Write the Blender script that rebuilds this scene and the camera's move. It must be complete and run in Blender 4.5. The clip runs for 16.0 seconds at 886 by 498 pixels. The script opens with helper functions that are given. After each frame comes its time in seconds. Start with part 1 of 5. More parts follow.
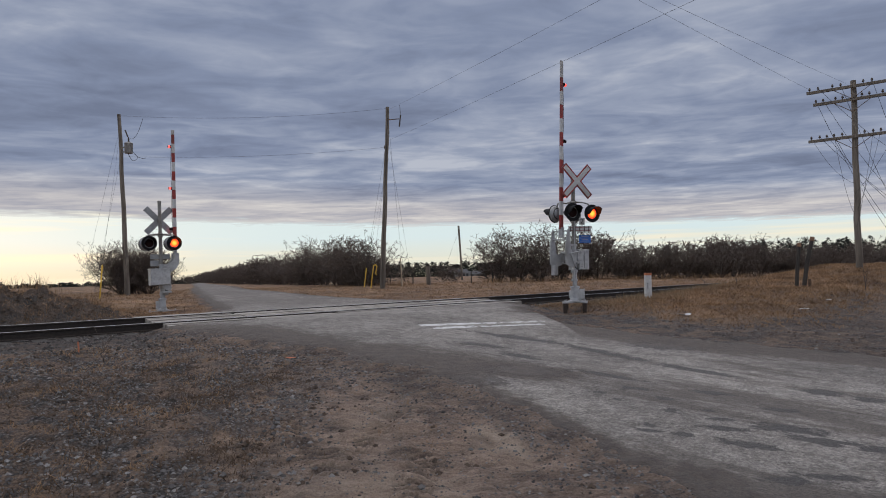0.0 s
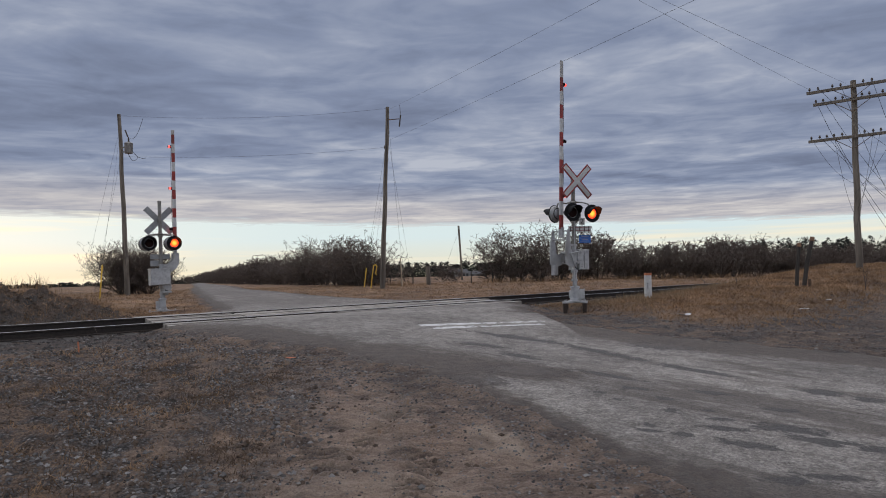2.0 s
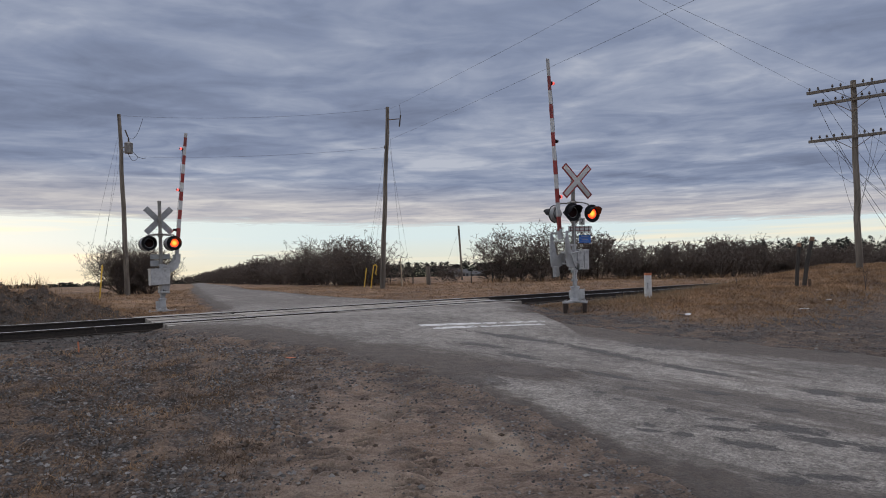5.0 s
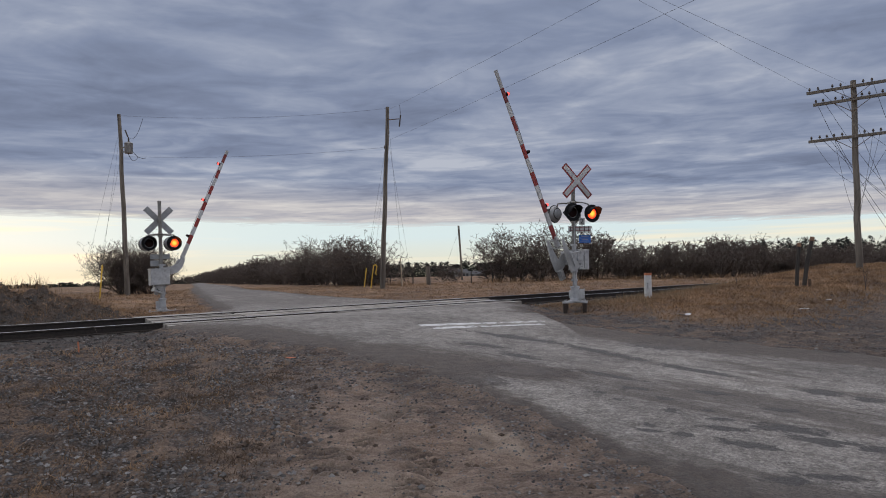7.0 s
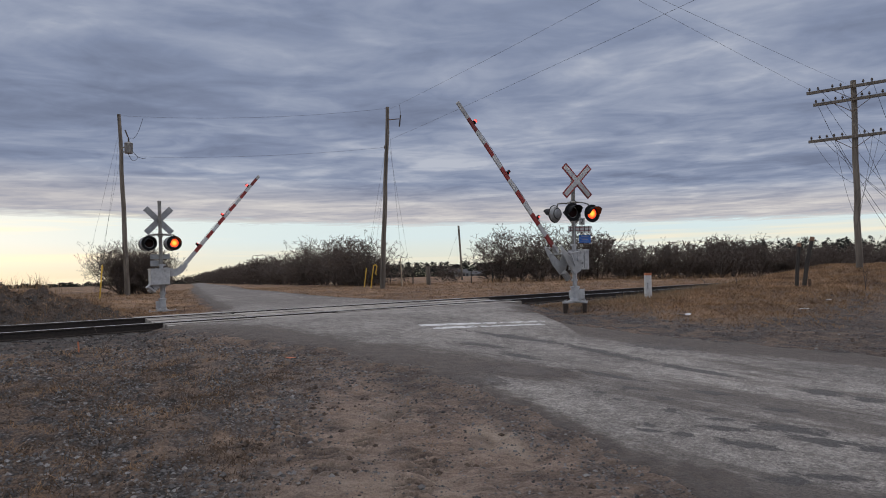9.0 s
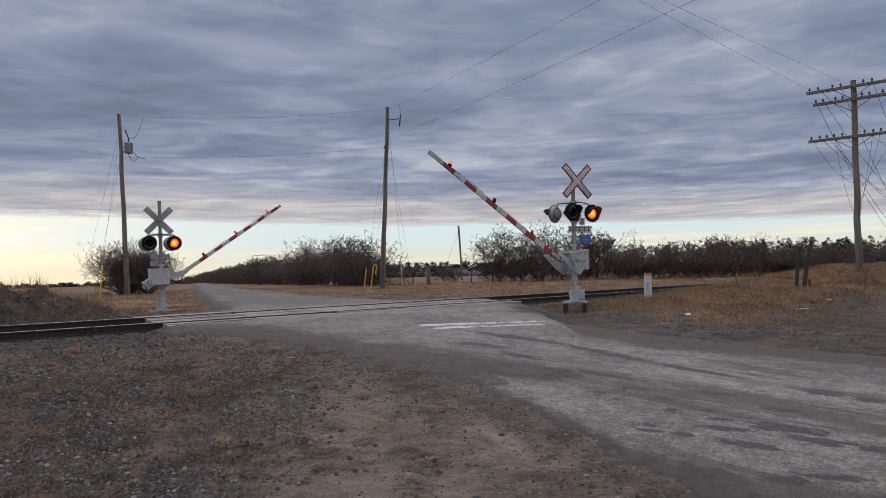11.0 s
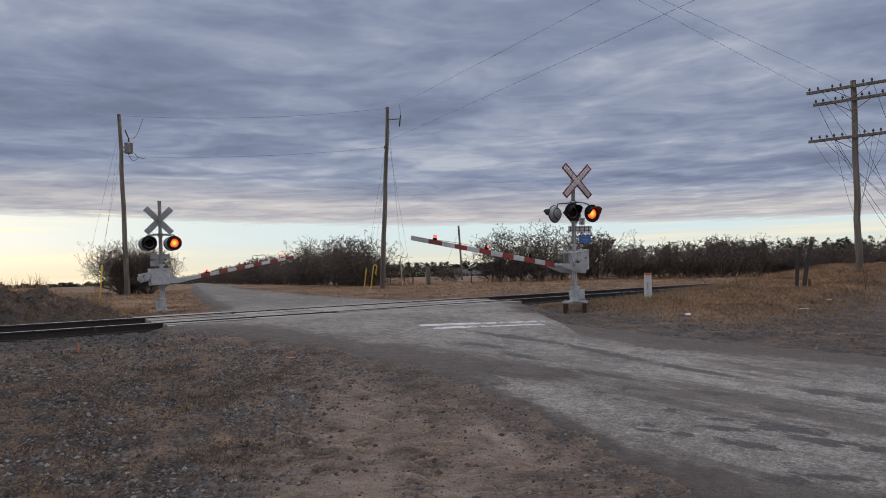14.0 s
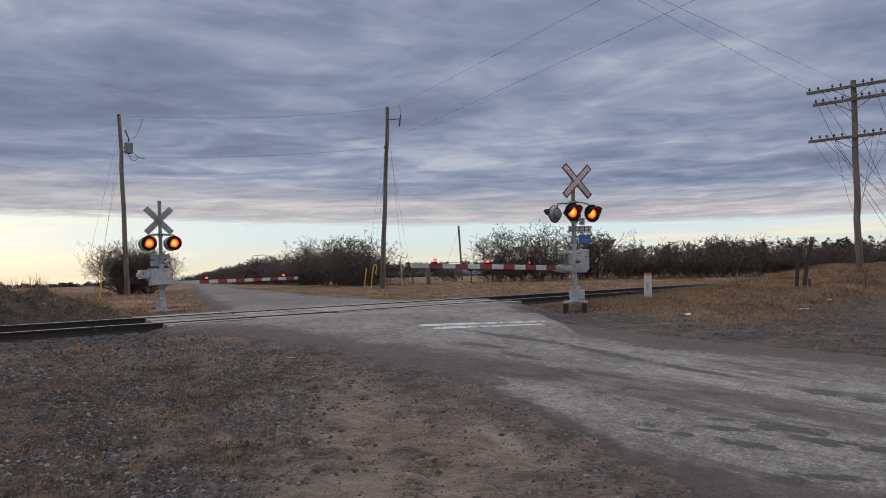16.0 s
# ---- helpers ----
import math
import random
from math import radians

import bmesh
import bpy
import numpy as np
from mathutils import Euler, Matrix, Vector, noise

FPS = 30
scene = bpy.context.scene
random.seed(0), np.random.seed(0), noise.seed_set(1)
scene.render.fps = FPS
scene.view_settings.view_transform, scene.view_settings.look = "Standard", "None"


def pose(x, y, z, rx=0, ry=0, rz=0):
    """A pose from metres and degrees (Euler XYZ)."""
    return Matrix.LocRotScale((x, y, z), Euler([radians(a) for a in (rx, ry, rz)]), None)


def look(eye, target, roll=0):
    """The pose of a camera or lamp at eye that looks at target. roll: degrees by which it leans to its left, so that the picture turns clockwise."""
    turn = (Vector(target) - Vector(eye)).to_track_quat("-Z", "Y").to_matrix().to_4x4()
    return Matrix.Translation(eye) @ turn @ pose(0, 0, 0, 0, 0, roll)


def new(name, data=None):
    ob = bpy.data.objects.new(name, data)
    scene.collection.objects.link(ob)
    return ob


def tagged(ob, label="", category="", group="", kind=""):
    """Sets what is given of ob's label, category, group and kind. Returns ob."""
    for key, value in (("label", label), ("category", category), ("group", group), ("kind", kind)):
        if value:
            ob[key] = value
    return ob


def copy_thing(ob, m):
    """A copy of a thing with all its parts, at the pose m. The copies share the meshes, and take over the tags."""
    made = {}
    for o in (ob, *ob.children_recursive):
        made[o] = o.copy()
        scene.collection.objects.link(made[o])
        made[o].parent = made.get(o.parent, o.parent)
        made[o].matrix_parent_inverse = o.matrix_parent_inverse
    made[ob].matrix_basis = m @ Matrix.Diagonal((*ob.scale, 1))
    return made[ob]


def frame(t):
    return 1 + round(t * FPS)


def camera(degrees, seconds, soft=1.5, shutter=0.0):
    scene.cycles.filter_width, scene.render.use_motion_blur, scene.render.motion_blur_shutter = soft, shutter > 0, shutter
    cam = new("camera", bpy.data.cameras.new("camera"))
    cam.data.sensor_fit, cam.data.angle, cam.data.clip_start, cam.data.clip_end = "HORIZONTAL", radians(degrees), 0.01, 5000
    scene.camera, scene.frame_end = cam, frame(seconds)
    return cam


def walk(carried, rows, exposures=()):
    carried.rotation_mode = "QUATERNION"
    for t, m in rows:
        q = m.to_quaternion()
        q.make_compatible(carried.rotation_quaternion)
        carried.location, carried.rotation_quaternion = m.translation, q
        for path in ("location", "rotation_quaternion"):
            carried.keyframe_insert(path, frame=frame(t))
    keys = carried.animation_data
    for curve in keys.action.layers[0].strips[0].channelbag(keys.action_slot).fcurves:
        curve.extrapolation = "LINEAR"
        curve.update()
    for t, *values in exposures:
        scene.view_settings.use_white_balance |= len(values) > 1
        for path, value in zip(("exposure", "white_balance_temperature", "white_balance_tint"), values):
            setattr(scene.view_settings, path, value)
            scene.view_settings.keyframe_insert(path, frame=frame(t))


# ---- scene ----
cam = camera(70, 16.0, soft=1.0)
EYE = (0.0, 0.0, 1.6)
VIEW = look(EYE, (0.0, math.cos(radians(2.37)), 1.6 + math.sin(radians(2.37))), -1.65)
walk(cam, [(0.0, VIEW), (16.0, VIEW)], exposures=[(0.0, 0.0), (16.0, 0.0)])

# world, sun
world = bpy.data.worlds.new("dusk_sky")
scene.world = world
world.use_nodes = True
wn, wl = world.node_tree.nodes, world.node_tree.links
wn.clear()
w_out = wn.new("ShaderNodeOutputWorld")
w_bg = wn.new("ShaderNodeBackground")
w_sky = wn.new("ShaderNodeTexSky")
w_sky.sky_type = "NISHITA"
w_sky.sun_disc = False
w_sky.sun_elevation = radians(5.0)
w_sky.sun_rotation = radians(-38.0)
w_sky.air_density, w_sky.dust_density, w_sky.ozone_density = 1.0, 2.0, 1.5
w_bg.inputs["Strength"].default_value = 0.11
w_mix = wn.new("ShaderNodeMix")
w_mix.data_type = "RGBA"
w_mix.inputs[0].default_value = 0.95
w_geo = wn.new("ShaderNodeTexCoord")
w_sep = wn.new("ShaderNodeSeparateXYZ")
w_low = wn.new("ShaderNodeValToRGB")
w_low.color_ramp.elements[0].position, w_low.color_ramp.elements[0].color = 0.0, (0.84, 0.77, 0.56, 1)
w_low.color_ramp.elements[1].position, w_low.color_ramp.elements[1].color = 0.06, (0.70, 0.82, 0.84, 1)
w_gain = wn.new("ShaderNodeVectorMath")
w_gain.operation = "SCALE"
w_gain.inputs["Scale"].default_value = 9.2
wl.new(w_geo.outputs["Generated"], w_sep.inputs[0])
wl.new(w_sep.outputs["Z"], w_low.inputs["Fac"])
# thin cream streaks of far cloud in the clear strip
w_flat = wn.new("ShaderNodeMapping")
w_flat.inputs["Scale"].default_value = (2.6, 2.6, 62.0)
w_streak = wn.new("ShaderNodeTexNoise")
w_streak.inputs["Scale"].default_value, w_streak.inputs["Detail"].default_value = 1.0, 5.0
w_band = wn.new("ShaderNodeValToRGB")
w_band.color_ramp.elements[0].position, w_band.color_ramp.elements[0].color = 0.50, (0, 0, 0, 1)
w_band.color_ramp.elements[1].position, w_band.color_ramp.elements[1].color = 0.66, (0.85, 0.85, 0.85, 1)
w_cream = wn.new("ShaderNodeMix")
w_cream.data_type = "RGBA"
w_cream.inputs[7].default_value = (0.93, 0.87, 0.70, 1)
wl.new(w_geo.outputs["Generated"], w_flat.inputs["Vector"])
wl.new(w_flat.outputs[0], w_streak.inputs["Vector"])
wl.new(w_streak.outputs["Fac"], w_band.inputs["Fac"])
wl.new(w_band.outputs["Color"], w_cream.inputs[0])
wl.new(w_low.outputs["Color"], w_cream.inputs[6])
wl.new(w_cream.outputs[2], w_gain.inputs[0])
wl.new(w_gain.outputs[0], w_mix.inputs[7])
wl.new(w_sky.outputs[0], w_mix.inputs[6])
wl.new(w_mix.outputs[2], w_bg.inputs["Color"])
wl.new(w_bg.outputs[0], w_out.inputs["Surface"])

sun = new("sun", bpy.data.lights.new("sun", "SUN"))
sun.data.energy, sun.data.angle, sun.data.color = 0.5, radians(14), (1.0, 0.9, 0.76)
sun.matrix_world = look((-60, 80, 9.0), (0, 0, 0))


# materials
def nodes_of(name):
    m = bpy.data.materials.new(name)
    m.use_nodes = True
    nt = m.node_tree
    return m, nt, nt.nodes["Principled BSDF"]


def ramp_node(nt, stops):
    r = nt.nodes.new("ShaderNodeValToRGB")
    e = r.color_ramp.elements
    while len(e) < len(stops):
        e.new(0.5)
    for el, (pos, col) in zip(e, stops):
        el.position = pos
        el.color = (*col, 1) if len(col) == 3 else col
    return r


def noise_node(nt, scale, detail=6.0, rough=0.6, vec=None, distort=0.0):
    n = nt.nodes.new("ShaderNodeTexNoise")
    n.inputs["Scale"].default_value = scale
    n.inputs["Detail"].default_value = detail
    n.inputs["Roughness"].default_value = rough
    n.inputs["Distortion"].default_value = distort
    if vec is not None:
        nt.links.new(vec, n.inputs["Vector"])
    return n


def mapped(nt, scale=(1, 1, 1), rot=(0, 0, 0), loc=(0, 0, 0)):
    tc = nt.nodes.new("ShaderNodeTexCoord")
    mp = nt.nodes.new("ShaderNodeMapping")
    mp.inputs["Scale"].default_value = scale
    mp.inputs["Rotation"].default_value = [radians(a) for a in rot]
    mp.inputs["Location"].default_value = loc
    nt.links.new(tc.outputs["Object"], mp.inputs["Vector"])
    return mp.outputs["Vector"]


def mix_col(nt, fac, a, b, kind="MIX"):
    m = nt.nodes.new("ShaderNodeMix")
    m.data_type, m.blend_type = "RGBA", kind
    for sock, v in ((m.inputs[0], fac), (m.inputs[6], a), (m.inputs[7], b)):
        if isinstance(v, (int, float)):
            sock.default_value = v
        elif isinstance(v, tuple):
            sock.default_value = (*v, 1)
        else:
            nt.links.new(v, sock)
    return m.outputs[2]


def maths(nt, op, a, b=0.0, clamp=False):
    m = nt.nodes.new("ShaderNodeMath")
    m.operation, m.use_clamp = op, clamp
    for sock, v in ((m.inputs[0], a), (m.inputs[1], b)):
        if isinstance(v, (int, float)):
            sock.default_value = v
        else:
            nt.links.new(v, sock)
    return m.outputs[0]


def bump(nt, bsdf, height, strength=0.4, dist=0.02):
    b = nt.nodes.new("ShaderNodeBump")
    b.inputs["Strength"].default_value = strength
    b.inputs["Distance"].default_value = dist
    nt.links.new(height, b.inputs["Height"])
    nt.links.new(b.outputs["Normal"], bsdf.inputs["Normal"])


def surface(name, dark, light, scale=8.0, rough=0.7, metal=0.0, relief=0.3, stain=None, dist=0.01, stretch=(1, 1, 1)):
    """A two-scale weathered surface: grain between two colours, with larger stains."""
    m, nt, b = nodes_of(name)
    v = mapped(nt, stretch)
    fine = noise_node(nt, scale, 8, 0.65, v)
    big = noise_node(nt, scale * 0.13, 4, 0.6, v)
    r = ramp_node(nt, [(0.3, dark), (0.7, light)])
    nt.links.new(fine.outputs["Fac"], r.inputs["Fac"])
    col = r.outputs["Color"]
    if stain:
        rs = ramp_node(nt, [(0.5, (0, 0, 0)), (0.68, (1, 1, 1))])
        nt.links.new(big.outputs["Fac"], rs.inputs["Fac"])
        col = mix_col(nt, rs.outputs["Color"], col, stain)
    nt.links.new(col, b.inputs["Base Color"])
    b.inputs["Roughness"].default_value = rough
    b.inputs["Metallic"].default_value = metal
    if relief:
        bump(nt, b, fine.outputs["Fac"], relief, dist)
    return m


def glow(name, core, mid, rim, strength, spread):
    """A lit coloured lens, hotter towards its middle (local origin)."""
    m, nt, b = nodes_of(name)
    tc = nt.nodes.new("ShaderNodeTexCoord")
    ln = nt.nodes.new("ShaderNodeVectorMath")
    ln.operation = "LENGTH"
    nt.links.new(tc.outputs["Object"], ln.inputs[0])
    d = maths(nt, "DIVIDE", ln.outputs["Value"], spread, True)
    r = ramp_node(nt, [(0.34, core), (0.62, mid), (0.95, rim)])
    nt.links.new(d, r.inputs["Fac"])
    nt.links.new(r.outputs["Color"], b.inputs["Emission Color"])
    b.inputs["Emission Strength"].default_value = strength
    b.inputs["Base Color"].default_value = (0.3, 0.01, 0.01, 1)
    return m


# cloud deck: a glowing sheet far overhead
def cloud_material():
    m = bpy.data.materials.new("cloud_deck")
    m.use_nodes = True
    nt = m.node_tree
    nt.nodes.clear()
    out = nt.nodes.new("ShaderNodeOutputMaterial")
    em = nt.nodes.new("ShaderNodeEmission")
    tr = nt.nodes.new("ShaderNodeBsdfTransparent")
    mx = nt.nodes.new("ShaderNodeMixShader")
    tc = nt.nodes.new("ShaderNodeTexCoord")
    flat = nt.nodes.new("ShaderNodeVectorMath")
    flat.operation = "MULTIPLY"
    flat.inputs[1].default_value = (1, 1, 0)
    nt.links.new(tc.outputs["Object"], flat.inputs[0])
    ln = nt.nodes.new("ShaderNodeVectorMath")
    ln.operation = "LENGTH"
    nt.links.new(flat.outputs[0], ln.inputs[0])
    away = ln.outputs["Value"]
    v1 = mapped(nt, (0.0010, 0.0014, 1), (0, 0, -5), (3.1, 1.7, 0))
    v2 = mapped(nt, (0.0030, 0.0040, 1), (0, 0, -3))
    v3 = mapped(nt, (0.0095, 0.0105, 1), (0, 0, 0))
    n1 = noise_node(nt, 1.0, 3, 0.5, v1, 0.3)
    n2 = noise_node(nt, 1.0, 5, 0.54, v2, 0.6)
    n3 = noise_node(nt, 1.0, 4, 0.55, v3, 0.8)
    mix = maths(nt, "ADD", maths(nt, "MULTIPLY", n1.outputs["Fac"], 0.40), maths(nt, "MULTIPLY", n2.outputs["Fac"], 0.44))
    mix = maths(nt, "ADD", mix, maths(nt, "MULTIPLY", n3.outputs["Fac"], 0.16))
    # the rim of the deck lies further off on the side away from the low sun
    side = nt.nodes.new("ShaderNodeSeparateXYZ")
    nt.links.new(flat.outputs[0], side.inputs[0])
    reach = maths(nt, "SUBTRACT", away, maths(nt, "MULTIPLY", side.outputs["X"], 0.34))
    r = ramp_node(nt, [(0.37, (0.168, 0.200, 0.290)), (0.46, (0.225, 0.268, 0.382)), (0.54, (0.310, 0.352, 0.460)), (0.63, (0.47, 0.50, 0.58))])
    nt.links.new(mix, r.inputs["Fac"])
    # towards the rim the deck thins and takes the low light
    low = maths(nt, "DIVIDE", maths(nt, "SUBTRACT", reach, 2500.0), 900.0, True)
    warm = ramp_node(nt, [(0.38, (0.34, 0.35, 0.42)), (0.5, (0.50, 0.485, 0.51)), (0.62, (0.68, 0.65, 0.63))])
    nt.links.new(mix, warm.inputs["Fac"])
    col = mix_col(nt, low, r.outputs["Color"], warm.outputs["Color"])
    # thinner and brighter overhead
    near = maths(nt, "SUBTRACT", 1.0, maths(nt, "DIVIDE", away, 700.0, True))
    gain = maths(nt, "ADD", 1.0, maths(nt, "MULTIPLY", near, 3.2))
    col = mix_col(nt, maths(nt, "MULTIPLY", near, 0.8), col, (0.47, 0.43, 0.385))
    nt.links.new(col, em.inputs["Color"])
    nt.links.new(gain, em.inputs["Strength"])
    edge = maths(nt, "DIVIDE", maths(nt, "SUBTRACT", 4640.0, reach), 420.0)
    edge = maths(nt, "ADD", edge, maths(nt, "MULTIPLY", maths(nt, "SUBTRACT", mix, 0.5), 6.0), True)
    nt.links.new(edge, mx.inputs[0])
    nt.links.new(tr.outputs[0], mx.inputs[1])
    nt.links.new(em.outputs[0], mx.inputs[2])
    nt.links.new(mx.outputs[0], out.inputs["Surface"])
    return m


class Geo:
    """Collects faces for one mesh."""

    def __init__(self):
        self.v, self.f = [], []

    def add(self, verts, faces, m=None):
        k = len(self.v)
        self.v += [tuple(m @ Vector(p)) if m else tuple(p) for p in verts]
        self.f += [tuple(i + k for i in f) for f in faces]
        return self

    def box(self, cx, cy, cz, sx, sy, sz, m=None, bevel=0.0):
        if bevel:
            bm = bmesh.new()
            bmesh.ops.create_cube(bm, size=1, matrix=Matrix.LocRotScale((cx, cy, cz), None, (sx, sy, sz)))
            bmesh.ops.bevel(bm, geom=bm.edges[:], offset=bevel, segments=2, affect="EDGES", profile=0.6)
            bm.verts.index_update()
            self.add([v.co for v in bm.verts], [[v.index for v in f.verts] for f in bm.faces], m)
            bm.free()
            return self
        x, y, z = sx / 2, sy / 2, sz / 2
        vs = [(cx + a * x, cy + b * y, cz + c * z) for c in (-1, 1) for b in (-1, 1) for a in (-1, 1)]
        return self.add(vs, [(0, 2, 3, 1), (4, 5, 7, 6), (0, 1, 5, 4), (2, 6, 7, 3), (0, 4, 6, 2), (1, 3, 7, 5)], m)

    def tube(self, a, b, r1, r2=None, n=10, caps=True, m=None):
        r2 = r1 if r2 is None else r2
        a, b = Vector(a), Vector(b)
        w = (b - a).normalized()
        u = w.orthogonal().normalized()
        t = w.cross(u)
        vs = []
        for c, r in ((a, r1), (b, r2)):
            for i in range(n):
                g = 2 * math.pi * i / n
                vs.append(c + (u * math.cos(g) + t * math.sin(g)) * r)
        fs = [(i, (i + 1) % n, n + (i + 1) % n, n + i) for i in range(n)]
        if caps:
            fs += [tuple(range(n - 1, -1, -1)), tuple(range(n, 2 * n))]
        return self.add(vs, fs, m)

    def lathe(self, rows, n=24, m=None):
        """rows of (radius, height) turned about the local z axis."""
        vs, fs = [], []
        for r, z in rows:
            vs += [(r * math.cos(2 * math.pi * i / n), r * math.sin(2 * math.pi * i / n), z) for i in range(n)]
        for k in range(len(rows) - 1):
            for i in range(n):
                j = (i + 1) % n
                fs.append((k * n + i, k * n + j, (k + 1) * n + j, (k + 1) * n + i))
        fs += [tuple(range(n - 1, -1, -1)), tuple(range((len(rows) - 1) * n, len(rows) * n))]
        return self.add(vs, fs, m)

    def path(self, pts, r, n=5):
        """A continuous bent tube; r is one radius or one for each point."""
        pts = [Vector(p) for p in pts]
        rs = r if isinstance(r, (list, tuple)) else [r] * len(pts)
        vs, fs = [], []
        u = (pts[1] - pts[0]).orthogonal().normalized()
        for k, p in enumerate(pts):
            w = (pts[min(k + 1, len(pts) - 1)] - pts[max(k - 1, 0)]).normalized()
            u = (u - w * u.dot(w)).normalized()
            t = w.cross(u)
            vs += [p + (u * math.cos(6.28319 * i / n) + t * math.sin(6.28319 * i / n)) * rs[k] for i in range(n)]
        for k in range(len(pts) - 1):
            fs += [(k * n + i, k * n + (i + 1) % n, (k + 1) * n + (i + 1) % n, (k + 1) * n + i) for i in range(n)]
        fs += [tuple(range(n - 1, -1, -1)), tuple(range((len(pts) - 1) * n, len(pts) * n))]
        return self.add(vs, fs)

    def mesh(self, name, mat, smooth=False):
        me = bpy.data.meshes.new(name)
        me.from_pydata(self.v, [], self.f)
        me.materials.append(mat)
        if smooth:
            me.polygons.foreach_set("use_smooth", [True] * len(me.polygons))
            me.set_sharp_from_angle(angle=radians(40))
        return me


def part(name, geo, mat, parent=None, label="", smooth=False, m=None):
    ob = new(name, geo.mesh(name, mat, smooth))
    if parent:
        ob.parent = parent
    if m:
        ob.matrix_basis = m
    if label:
        tagged(ob, label)
    return ob


def thing(name, m, label, category, group=""):
    ob = new(name)
    ob.matrix_basis = m
    ob.empty_display_size = 0.2
    return tagged(ob, label, category, group)


def sag(a, b, drop, n=14):
    a, b = Vector(a), Vector(b)
    return [a.lerp(b, i / n) - Vector((0, 0, 4 * drop * (i / n) * (1 - i / n))) for i in range(n + 1)]


# plan: p runs across the track away from the camera, q along it
TRACK = radians(51)
D = Vector((math.sin(TRACK), math.cos(TRACK), 0))
N = Vector((-D.y, D.x, 0))
RAIL_P, RAIL_TOP = 15.6, 0.74


def place(p, q, z=0.0):
    return D * q + N * p + Vector((0, 0, z))


def sstep(a, b, x):
    t = np.clip((x - a) / (b - a), 0, 1)
    return t * t * (3 - 2 * t)


def wave(x, y, size, seed):
    """Cheap smooth noise, -1 to 1, built of rotated sines."""
    rng = np.random.RandomState(seed)
    s = 0
    for k in range(7):
        g, f, ph = rng.uniform(0, 6.28), rng.uniform(0.6, 1.7) / size, rng.uniform(0, 6.28)
        s = s + np.sin((x * np.cos(g) + y * np.sin(g)) * f * 6.28 + ph + 1.3 * np.sin((y * np.cos(g) - x * np.sin(g)) * f * 2.9 + k))
    return s / 4.0


def edge_y(pts, x):
    return np.interp(x, [a for a, _ in pts], [b for _, b in pts])


# road outline (plan metres)
NEAR_EDGE = [(-5.6, 12.6), (-5.3, 12.3), (-3.9, 11.2), (-2.9, 10.6), (-2.05, 10.1), (-1.2, 9.3), (-0.5, 8.7), (-0.1, 8.2), (0.44, 7.3), (0.76, 6.7), (1.07, 5.9), (1.32, 5.2), (1.76, 4.4), (2.6, 3.3), (5.5, 1.2), (14, -3.0), (60, -30)]
FAR_EDGE = [(2.2, 16.4), (2.5, 13.8), (3.5, 12.6), (5.2, 11.4), (6.4, 10.6), (9.0, 8.6), (30, -4.0), (60, -18)]
LEFT_EDGE = [(13.1, -5.6), (15.0, -6.9), (18.0, -6.9), (20.5, -7.3), (32.0, -12.5), (44.0, -17.6), (76, -30), (150, -60), (260, -104)]
RIGHT_EDGE = [(15.5, 2.2), (18.0, 2.4), (20.9, 1.6), (24.5, -1.6), (31.0, -6.4), (41.0, -12.6), (75, -25), (150, -55), (260, -98)]


def road_mask(X, Y):
    """Positive inside the road, in metres from its edge, roughly."""
    wob = 0.16 * wave(X, Y, 1.1, 3) + 0.10 * wave(X, Y, 0.35, 4)
    xs, ys = [a for a, _ in NEAR_EDGE], [b for _, b in NEAR_EDGE]
    near = (Y - np.interp(X, xs, ys)) * 0.62
    far = np.interp(X, [a for a, _ in FAR_EDGE], [b for _, b in FAR_EDGE]) - Y
    far = np.where(X < 2.2, 99, far)
    left = X - np.interp(Y, [a for a, _ in LEFT_EDGE], [b for _, b in LEFT_EDGE])
    right = np.interp(Y, [a for a, _ in RIGHT_EDGE], [b for _, b in RIGHT_EDGE]) - X
    low = np.minimum(np.minimum(near, far), np.where(X < -5.6, -1, 9))
    high = np.minimum(left, right)
    return np.where(Y > 15.5, high, np.where(Y > 13.1, np.minimum(np.where(X < -5.0, left, 9), np.minimum(far, np.where(X > 2.2, far, 9))), low)) + wob


TREADS = [(-1.25, 5.55, -0.55, 0.75), (-0.62, 6.1, 0.38, 0.8), (-0.25, 4.6, 0.1, 0.8)]


